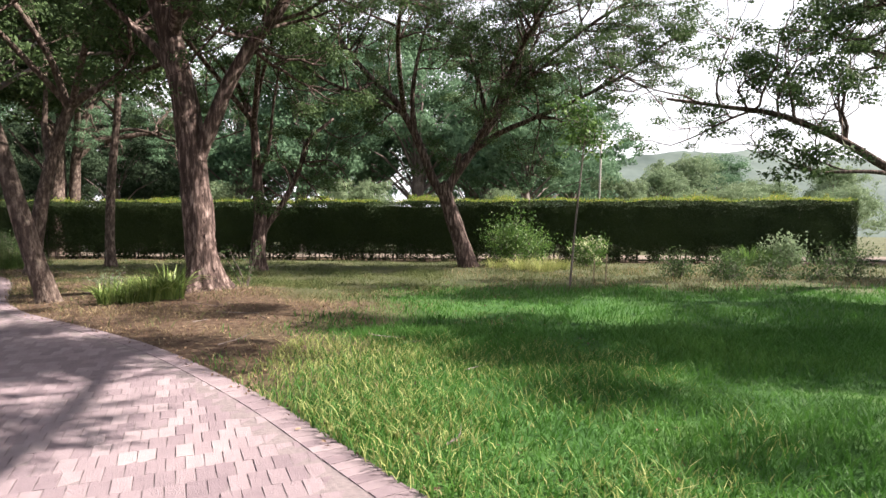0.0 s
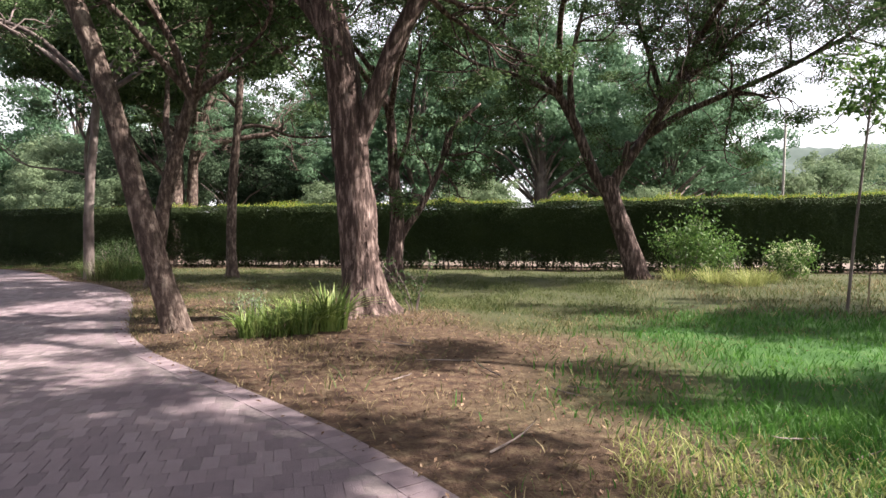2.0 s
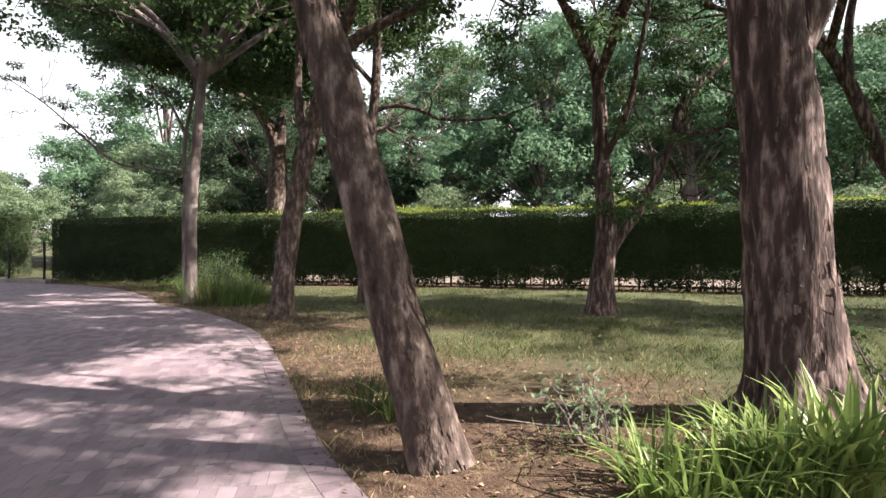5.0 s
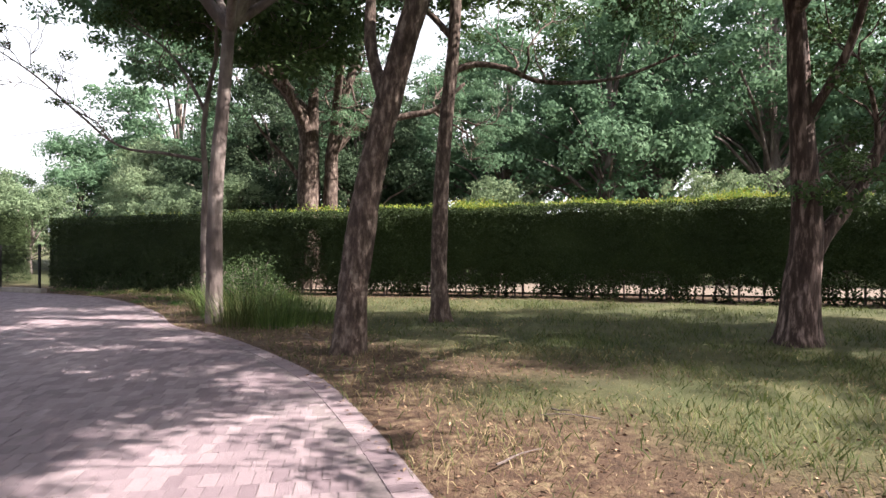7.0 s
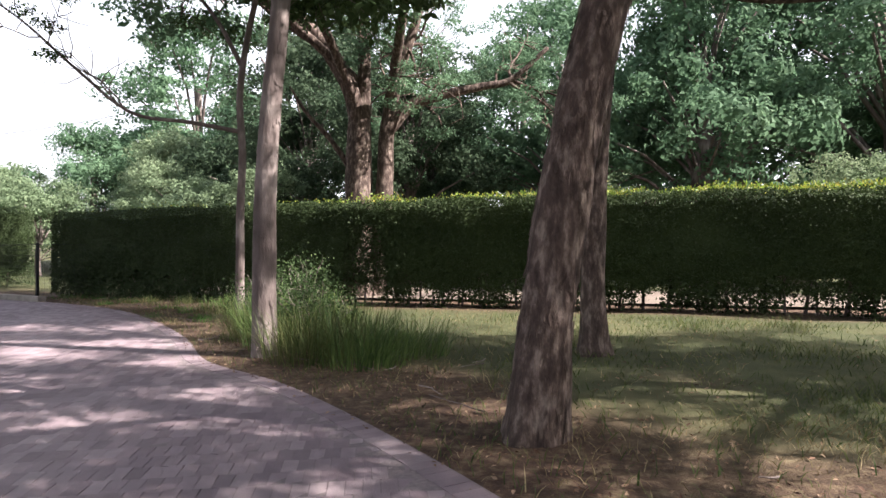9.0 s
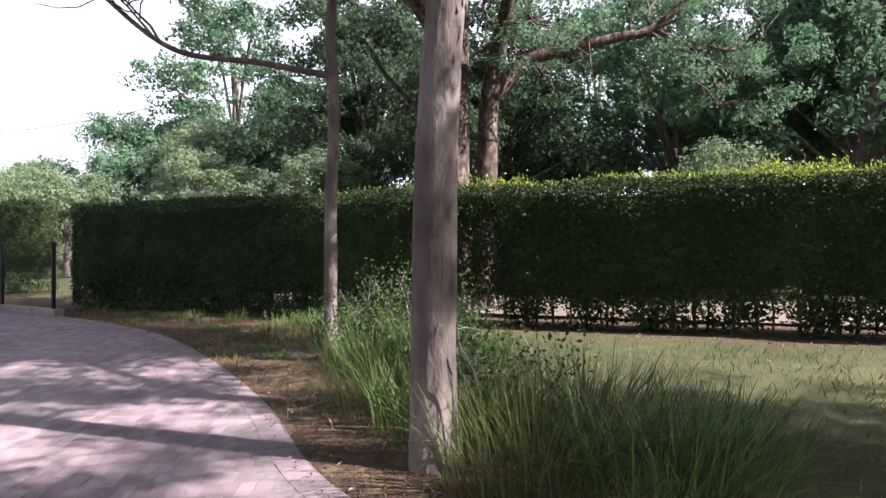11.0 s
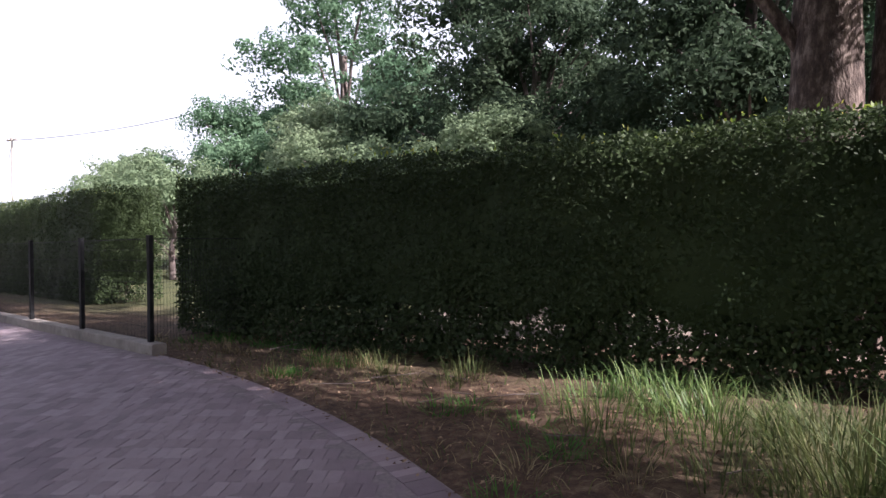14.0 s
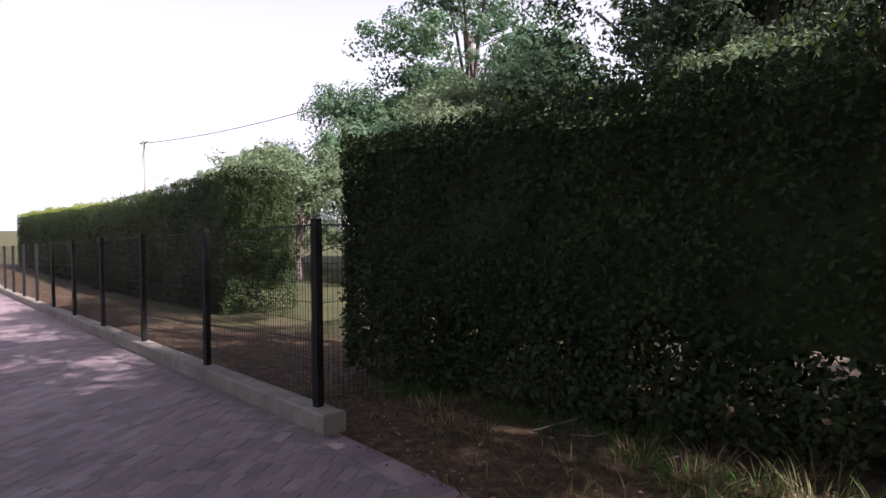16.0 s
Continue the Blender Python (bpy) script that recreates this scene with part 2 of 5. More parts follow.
def unit(v):
    return v / (np.linalg.norm(v, axis=-1, keepdims=True) + 1e-9)


def leaves(centres, length, width, along=None, spread=1.0, fold=0.0, facing=None):
    """Leaf-shaped quads at the centres, pointing roughly along, or lying on a surface with its normals in facing."""
    n = len(centres)
    if facing is not None:
        nrm = unit(facing + rng.normal(size=(n, 3)) * spread)
        d = unit(np.cross(nrm, rng.normal(size=(n, 3))))
        b = np.cross(nrm, d)
    else:
        d = rng.normal(size=(n, 3)) * spread
        if along is not None:
            d = d + along
        d = unit(d)
        b = unit(np.cross(d, rng.normal(size=(n, 3))))
    s = (0.65 + 0.7 * rng.random(n))[:, None]
    c = np.asarray(centres)
    up = np.cross(d, b) * fold * length * s
    v = np.stack([c, c + d * length * s * 0.45 + b * width * s * 0.5 + up, c + d * length * s, c + d * length * s * 0.45 - b * width * s * 0.5 + up], 1).reshape(-1, 3)
    return v, np.arange(4 * n).reshape(n, 4)


def blades(x, y, height, width, lean=0.5, z=None):
    """Grass blades of two joined quads, rooted at (x, y)."""
    n = len(x)
    a = rng.random(n) * 2 * np.pi
    h = height * (0.5 + rng.random(n)) if np.isscalar(height) else height * (0.6 + 0.8 * rng.random(n))
    side = np.stack([np.cos(a), np.sin(a), np.zeros(n)], 1) * (width * (0.6 + 0.8 * rng.random(n)))[:, None] * 0.5
    t = rng.random(n) * 2 * np.pi
    ln = lean * (0.3 + rng.random(n)) * h
    out = np.stack([np.cos(t) * ln, np.sin(t) * ln, np.zeros(n)], 1)
    root = np.stack([x, y, (ground(x, y) if z is None else z) - 0.01], 1)
    up = np.stack([np.zeros(n), np.zeros(n), h], 1)
    mid = root + up * 0.6 + out * 0.35
    tip = root + up * 0.95 + out
    v = np.stack([root - side, root + side, mid + side * 0.8, mid - side * 0.8, tip + side * 0.12, tip - side * 0.12], 1).reshape(-1, 3)
    k = np.arange(n)[:, None] * 6
    f = np.concatenate([k + [0, 1, 2, 3], k + [3, 2, 4, 5]])
    return v, f


# ---- the ground ----
HEDGE = [(-28.45, 27.55), (-20.0, 27.0), (-12.0, 26.9), (-6.0, 26.6), (0.0, 25.7), (8.0, 24.9), (16.5, 24.2)]


def noise2(x, y, scale, seed=0.0):
    return np.array([noise.noise(Vector((float(a) * scale, float(b) * scale, seed))) for a, b in zip(np.ravel(x), np.ravel(y))]).reshape(np.shape(x))


def sig(v):
    return 1 / (1 + np.exp(-np.clip(v, -30, 30)))


def lawn_share(x, y):
    """Where the green lawn grows: right of the litter under the trees, this side of the flower bed."""
    x, y = np.asarray(x, float), np.asarray(y, float)
    n = noise2(x, y, 0.8, 4.0)
    return sig((x + 1.2 - 0.06 * (y - 5) + 1.1 * n) / 0.35) * sig((13.6 - y + 1.5 * n) / 0.5)


def litter_and_shade_share(x, y):
    """Bare earth and brown leaf litter: by the drive and round the large tree; painted shade along the hedge's foot."""
    x, y = np.asarray(x, float), np.asarray(y, float)
    off = edge_offset(x, y).reshape(x.shape)
    n = noise2(x, y, 0.6, 9.0)
    near = sig((2.0 + 2.2 * n - off + 2.5 * np.exp(-((x + 3.0) ** 2 + (y - 10.5) ** 2) / 14)) / 0.4)
    return np.clip(np.maximum(near, hedge_foot_shade(x, y)) * (1 - lawn_share(x, y)), 0, 1)


def hedge_foot_shade(x, y):
    """1 on bare soil that paints the hedge's shade under and just before it."""
    x, y = np.asarray(x, float), np.asarray(y, float)
    hy = np.interp(x, [p[0] for p in HEDGE], [p[1] for p in HEDGE])
    return sig((y - hy + 0.45 + 0.35 * noise2(x, y, 0.9, 21.0)) / 0.12) * (x > HEDGE[0][0]) * (y < hy + 2.0)


def zone_material():
    m = mat("turf_and_litter", [(0.035, 0.04, 0.017), (0.062, 0.068, 0.027), (0.115, 0.105, 0.05)], 3.0, 0.95, 0.9, 60.0, big=0.35)
    N, L = m.node_tree.nodes, m.node_tree.links
    bsdf = N["Principled BSDF"]
    old = bsdf.inputs["Base Color"].links[0].from_socket
    geo = N.new("ShaderNodeNewGeometry")
    for name, scale, cols in (("lawn", 2.0, [(0.02, 0.07, 0.012), (0.04, 0.11, 0.02), (0.08, 0.15, 0.035)]), ("litter", 9.0, [(0.036, 0.02, 0.014), (0.086, 0.05, 0.033), (0.19, 0.142, 0.086)])):
        a = N.new("ShaderNodeAttribute")
        a.attribute_name = name
        n = N.new("ShaderNodeTexNoise")
        n.inputs["Scale"].default_value, n.inputs["Detail"].default_value, n.inputs["Roughness"].default_value = scale, 8.0, 0.7
        L.new(geo.outputs["Position"], n.inputs["Vector"])
        r = N.new("ShaderNodeValToRGB")
        for k, c in enumerate(cols):
            e = r.color_ramp.elements[k] if k < 2 else r.color_ramp.elements.new(0.7)
            e.position, e.color = 0.32 + 0.19 * k, (*c, 1)
        L.new(n.outputs["Fac"], r.inputs[0])
        mx = N.new("ShaderNodeMix")
        mx.data_type = "RGBA"
        L.new(a.outputs["Fac"], mx.inputs["Factor"]), L.new(old, mx.inputs[6]), L.new(r.outputs[0], mx.inputs[7])
        old = mx.outputs[2]
    L.new(old, bsdf.inputs["Base Color"])
    return m


def build_ground():
    xs = np.concatenate([-np.geomspace(3500, 70, 14), np.linspace(-62, 26, 265), np.geomspace(34, 3500, 14)])
    ys = np.concatenate([-np.geomspace(3500, 24, 14), np.linspace(-16, 56, 217), np.geomspace(64, 3500, 14)])
    X, Y = np.meshgrid(xs, ys)
    off = edge_offset(X, Y).reshape(X.shape)
    near = np.exp(-np.clip(off, 0, 50) / 0.6)
    Z = ground(X, Y) + 0.05 * noise2(X, Y, 0.5) * (1 - near) * (off > 0) - np.where(off < -0.3, 0.08, 0.0) - 0.008 * near
    n, m = X.shape
    idx = np.arange(n * m).reshape(n, m)
    f = np.stack([idx[:-1, :-1], idx[:-1, 1:], idx[1:, 1:], idx[1:, :-1]], -1).reshape(-1, 4)
    me = mesh_of("ground", np.stack([X, Y, Z], -1).reshape(-1, 3), f, zone_material(), True)
    for name, fn in (("lawn", lawn_share), ("litter", litter_and_shade_share)):
        me.attributes.new(name, "FLOAT", "POINT").data.foreach_set("value", fn(X, Y).ravel().astype(np.float32))
    tagged(part("ground", me), "green lawn, sparse turf and brown leaf litter under the trees", "ground", kind="structure")


def strip(name, inner, outer, lift, material, label, cat):
    n = len(inner)
    v = np.zeros((2 * n, 3))
    v[:n, :2], v[n:, :2] = inner, outer
    v[:, 2] = ground(v[:, 0], v[:, 1]) + lift
    f = np.array([(i, i + 1, n + i + 1, n + i) for i in range(n - 1)])
    tagged(part(name, mesh_of(name, v, f, material)), label, cat, kind="structure")


build_ground()
DRIVE_WIDTH = 6.5
dirs = np.gradient(EDGE_LINE, axis=0)
dirs = unit(dirs)
LEFT = np.stack([-dirs[:, 1], dirs[:, 0]], 1)
SIDE = EDGE_LINE + LEFT * DRIVE_WIDTH
strip("road", EDGE_LINE, SIDE, -0.004, M_JOINT, "sandy bed showing in the joints of the paved drive", "road")

# sunlit sandy track beyond the hedge
track = np.array([(-26.0, 31.6), (-20.0, 31.4), (-12.0, 31.2), (-6.0, 31.0), (0.0, 30.2), (8.0, 29.4), (24.0, 28.2)])
track_in, track_out = smooth([tuple(p - (0, 2.6)) for p in track], 6), smooth([tuple(p + (0, 2.0)) for p in track], 6)
strip("track", track_in, track_out, 0.07, M_SAND, "pale sandy track in the sun beyond the hedge", "track")

# ---- hedges ----
HEDGE_FAR = [(-35.0, 30.4), (-39.0, 31.3), (-45.0, 32.6), (-52.0, 34.1), (-57.5, 35.2), (-68.0, 37.4)]


def build_hedge(line, height, depth, leaves_per_m, label, gap, stem_step, ends=(True, True), sparse=None):
    """A clipped hedge on bare stems: rows of stems, a dark inner body of twigs, leaves on face, back, top and ends, new shoots on top."""
    hedge = empty("hedge", line[0][0], line[0][1])
    origin = np.array([line[0][0], line[0][1], gz(*line[0])])
    L = smooth(line, 12)
    seg = np.linalg.norm(np.diff(L, axis=0), axis=1)
    cum = np.concatenate([[0], np.cumsum(seg)])
    total = cum[-1]

    def at(s):
        x, y = np.interp(s, cum, L[:, 0]), np.interp(s, cum, L[:, 1])
        e = 0.05
        dx = np.interp(np.minimum(s + e, total), cum, L[:, 0]) - np.interp(np.maximum(s - e, 0), cum, L[:, 0])
        dy = np.interp(np.minimum(s + e, total), cum, L[:, 1]) - np.interp(np.maximum(s - e, 0), cum, L[:, 1])
        d = unit(np.stack([dx, dy], 1))
        back = np.stack([-d[:, 1], d[:, 0]], 1)
        back *= np.sign(back[:, 1:2] + 1e-9)
        return np.stack([x, y], 1), d, back

    def wave(s, k, amp):
        return amp * (np.sin(s * 1.3 + k) + 0.6 * np.sin(s * 3.1 + 2 * k) + 0.5 * np.sin(s * 7.7 + 3 * k))

    def bare(s):
        """1 in the sparse stretch, where one sees through."""
        if not sparse:
            return np.zeros_like(s)
        x = np.interp(s, cum, L[:, 0])
        return ((x > sparse[0]) & (x < sparse[1])).astype(float)

    def clear(s):
        """Height of the open foot of the hedge along it."""
        return 1.35 * gap * (0.25 + 0.75 * np.clip((s - 9.0) / 3.0, 0, 1)) * (1 + 0.55 * np.sin(s * 1.9) * np.sin(s * 0.7 + 1) + 0.45 * np.sin(s * 5.3 + 2) * np.sin(s * 2.9))

    # stems
    g = Geo()
    for s in np.arange(0.3, total, stem_step):
        s = s + rng.normal() * 0.08
        p, d, bk = at(np.array([s]))
        q = p[0] + bk[0] * (depth * 0.5 + rng.normal() * 0.12)
        z0 = gz(*q)
        pts, r = [], 0.022 + 0.02 * rng.random()
        lean = np.clip(rng.normal(size=2) * 0.06, -0.1, 0.1)
        for h in np.linspace(-0.05, height * 0.8, 6):
            pts.append((q[0] + lean[0] * h + rng.normal() * 0.02, q[1] + lean[1] * h + rng.normal() * 0.02, z0 + h))
        g.tube(np.array(pts) - origin, np.linspace(r, r * 0.5, 6), 5, cap=False)
        for _ in range(4):
            h = 0.15 + rng.random() * 0.7
            a = rng.random() * 6.28
            b = np.array([q[0], q[1], z0 + h])
            e = b + np.array([math.cos(a) * 0.35, math.sin(a) * 0.3, 0.25 + 0.3 * rng.random()])
            g.tube(np.array([b, (b + e) / 2 + rng.normal(size=3) * 0.03, e]) - origin, [0.008, 0.006, 0.003], 3, cap=False)
    tagged(part("stemwork", g.mesh("stemwork", M_BARK_GREY), hedge, "thin bare grey-brown stems"), kind="stuff")
    # inner body, a closed lumpy core well inside the leaf skin
    ns = int(total / 0.35) + 2
    s = np.linspace(0.18, total - 0.18, ns)
    p, d, bk = at(s)
    sect = [(0.26, gap + 0.42), (0.16, 1.3), (0.2, height - 0.25), (depth - 0.2, height - 0.25), (depth - 0.16, 1.35), (depth - 0.26, gap + 0.42)]
    v = np.zeros((ns, len(sect), 3))
    for k, (o, h) in enumerate(sect):
        q = p + bk * (o + wave(s, k, 0.025))[:, None]
        v[:, k, :2] = q
        if h < 1.2:
            h = h + 0.16 * np.sin(s * 2.1 + k) * np.sin(s * 0.83) + 0.12 * np.sin(s * 6.1)
        low = np.where(bare(s) > 0, 2.05 if k in (0, 5) else (2.2 if k in (1, 4) else h), h)
        v[:, k, 2] = ground(q[:, 0], q[:, 1]) + low + wave(s, k + 5, 0.04)
    m = len(sect)
    idx = np.arange(ns * m).reshape(ns, m)
    nx = np.roll(idx, -1, 1)
    faces = [tuple(x) for x in np.stack([idx[:-1], idx[1:], nx[1:], nx[:-1]], -1).reshape(-1, 4)] + [tuple(idx[0]), tuple(idx[-1][::-1])]
    part("inner_growth", mesh_of("inner_growth", v.reshape(-1, 3) - origin, faces, M_HEDGE), hedge, "dense dark inner growth")
    # leaf skin
    n = int(total * leaves_per_m)
    s = rng.random(n) * total
    u = rng.random(n)
    p, d, bk = at(s)
    face = rng.random(n)
    o, h = np.zeros(n), np.zeros(n)
    nrm = np.zeros((n, 3))
    front, back, top = face < 0.66, (face >= 0.66) & (face < 0.8), face >= 0.8
    gs = clear(s)
    zf = gs * 0.9 + (height - gs * 0.9) * u
    inset = np.abs(rng.normal(size=n)) * 0.1
    lumps = np.array([noise.noise(Vector((float(a) * 1.3, float(b) * 1.5, 31.0))) + 0.5 * noise.noise(Vector((float(a) * 3.4, float(b) * 3.4, 37.0))) for a, b in zip(s, zf)])
    bulge = wave(s, 1.0, 0.02) - 0.11 * lumps
    o = np.where(front, inset + bulge, np.where(back, depth - inset - bulge, u * depth))
    hh = height + wave(s, 9.0, 0.03)
    h = np.where(top, hh - inset, zf)
    edge = np.clip((h - (hh - 0.3)) / 0.3, 0, 1) ** 2
    o = np.where(front, o + edge * 0.2, np.where(back, o - edge * 0.2, o))
    h = np.where(top, h - 0.16 * np.clip(np.abs(o / depth - 0.5) * 2, 0, 1) ** 6, h)
    ragged = rng.random(n) > np.clip((gs + 0.2 - h) / 0.45, 0, np.where(s < 9, 0.6, 0.5 + 0.12 * np.sin(s * 3.1)))
    slot = 0.42 * np.exp(-((h - 0.72) / 0.13) ** 2) * np.clip(0.35 + 0.95 * np.sin(s * 2.3) * np.sin(s * 0.9 + 0.5) + 0.35 * np.sin(s * 7.1), 0, 1) * (s > 1.2)
    ragged = np.where(s < 9, rng.random(n) > slot, ragged)
    ragged &= (rng.random(n) < 0.72) | (bare(s) < 0.5) | (h > 2.0)
    thin = np.array([noise.noise(Vector((float(a) * 0.8, float(b) * 1.0, 3.0))) for a, b in zip(s, h)])
    keep = ragged & (rng.random(n) < np.clip(1.05 + thin * 1.2, 0.35, 1.0))
    q = p + bk * o[:, None]
    c = np.stack([q[:, 0], q[:, 1], ground(q[:, 0], q[:, 1]) + h], 1)
    nrm[:, :2] = np.where(front[:, None], -bk, np.where(back[:, None], bk, 0))
    nrm[:, 2] = np.where(top, 1.0, 0.15)
    vv, ff = leaves((c - origin)[keep], 0.058, 0.030, spread=0.75, facing=nrm[keep] + np.array([0, 0, 0.25]))
    part("foliage", mesh_of("foliage", vv, ff, M_HEDGE), hedge, "small glossy dark green leaves")
    # broken leafy growth between the stems at the foot
    cs = np.arange(0.3, total - 0.3, 0.024)
    low = np.array([noise.noise(Vector((float(a) * 1.7, 8.0, 0.0))) for a in cs])
    cs = cs[(rng.random(len(cs)) < np.clip(0.55 + 2.4 * low + 0.4 * (cs < 10), 0.06, 1.0)) & (bare(cs) < 0.5)]
    p, d, bk = at(cs)
    q = p + bk * (0.1 + 0.5 * depth * rng.random(len(cs)))[:, None]
    hc = 0.03 + (gap + 0.45) * rng.random(len(cs)) ** 0.8
    c = np.stack([q[:, 0], q[:, 1], ground(q[:, 0], q[:, 1]) + hc], 1)
    c = np.repeat(c, 36, 0) + rng.normal(size=(36 * len(c), 3)) * np.array([0.12, 0.12, 0.1])
    c[:, 2] = np.maximum(c[:, 2], ground(c[:, 0], c[:, 1]) + 0.01)
    vv, ff = leaves(c - origin, 0.085, 0.05, spread=1.0)
    tagged(part("foot_growth", mesh_of("foot_growth", vv, ff, M_HEDGE), hedge, "sparse low leaves between the stems"), kind="stuff")
    # loose growth inside the sparse stretch
    if sparse:
        k = 2200
        s2 = np.interp(sparse[0] - 0.1 + (sparse[1] - sparse[0] + 0.2) * rng.random(k), L[:, 0], cum)
        p, d, bk = at(s2)
        q = p + bk * (0.15 + (depth - 0.3) * rng.random(k))[:, None]
        c = np.stack([q[:, 0], q[:, 1], ground(q[:, 0], q[:, 1]) + 0.5 + 1.7 * rng.random(k)], 1)
        vv, ff = leaves(c - origin, 0.08, 0.045, spread=0.9, facing=np.concatenate([-bk, np.zeros((k, 1))], 1))
        part("loose_growth", mesh_of("loose_growth", vv, ff, M_HEDGE), hedge, "thin see-through stretch of the hedge")
    # ends
    g = Geo()
    for at_end, s0, sg in ((ends[0], 0.0, -1), (ends[1], total, 1)):
        if not at_end:
            continue
        k = 8000
        p, d, bk = at(np.full(k, s0))
        o = rng.random(k) * depth
        h = gap * 0.5 + (height - gap * 0.5) * rng.random(k)
        q = p + bk * o[:, None] + d * sg * (np.abs(rng.normal(size=k)) * 0.05 + 0.05 - 0.2 * np.clip(np.abs(o / depth - 0.5) * 2, 0, 1)[:] ** 4)[:, None]
        c = np.stack([q[:, 0], q[:, 1], ground(q[:, 0], q[:, 1]) + h], 1)
        dr = np.concatenate([d * sg, np.full((k, 1), 0.15)], 1)
        g.add(*leaves(c - origin, 0.058, 0.03, spread=0.7, facing=dr))
    part("end_foliage", g.mesh("end_foliage", M_HEDGE), hedge, "clipped leafy end of the hedge")
    # new shoots, with the sun on the hedge's top put into their yellow
    n = int(total * 1100)
    s = rng.random(n) * total
    p, d, bk = at(s)
    dens = np.array([noise.noise(Vector((float(a) * 0.6, 0, 7.0))) for a in s])
    keep = rng.random(n) < (0.55 + 1.2 * dens) * np.clip((s - 8) / 10, 0.05, 1)
    o = rng.random(n) ** 1.3 * depth
    q = p + bk * o[:, None]
    h = height + wave(s, 9.0, 0.03) + np.abs(rng.normal(size=n)) * (0.05 + 0.06 * (dens > 0.1)) - 0.05
    c = np.stack([q[:, 0], q[:, 1], ground(q[:, 0], q[:, 1]) + h], 1)
    vv, ff = leaves((c - origin)[keep], 0.062, 0.032, np.array([0, -0.2, 1.0]), 0.7)
    tagged(part("new_growth", mesh_of("new_growth", vv, ff, M_HEDGE_TOP), hedge, "new shoots on top, yellow-green with sunlight put into the colour"), kind="stuff")
    return tagged(hedge, label, "hedge")


build_hedge(HEDGE, 2.62, 1.3, 6600, "tall clipped dark green hedge on bare stems with yellow-green top", 0.26, 0.3, sparse=(-18.3, -17.2))
build_hedge(HEDGE_FAR, 3.15, 1.75, 4200, "tall clipped hedge with rounded end behind the black fence", 0.1, 0.7)


# ---- trees ----
def wiggle_path(start, direction, length, n, wild, up):
    pts, d = [np.array(start, float)], unit(np.array(direction, float))
    for _ in range(n):
        d = unit(d + rng.normal(size=3) * wild + np.array([0, 0, up]))
        pts.append(pts[-1] + d * length / n)
    return np.array(pts)


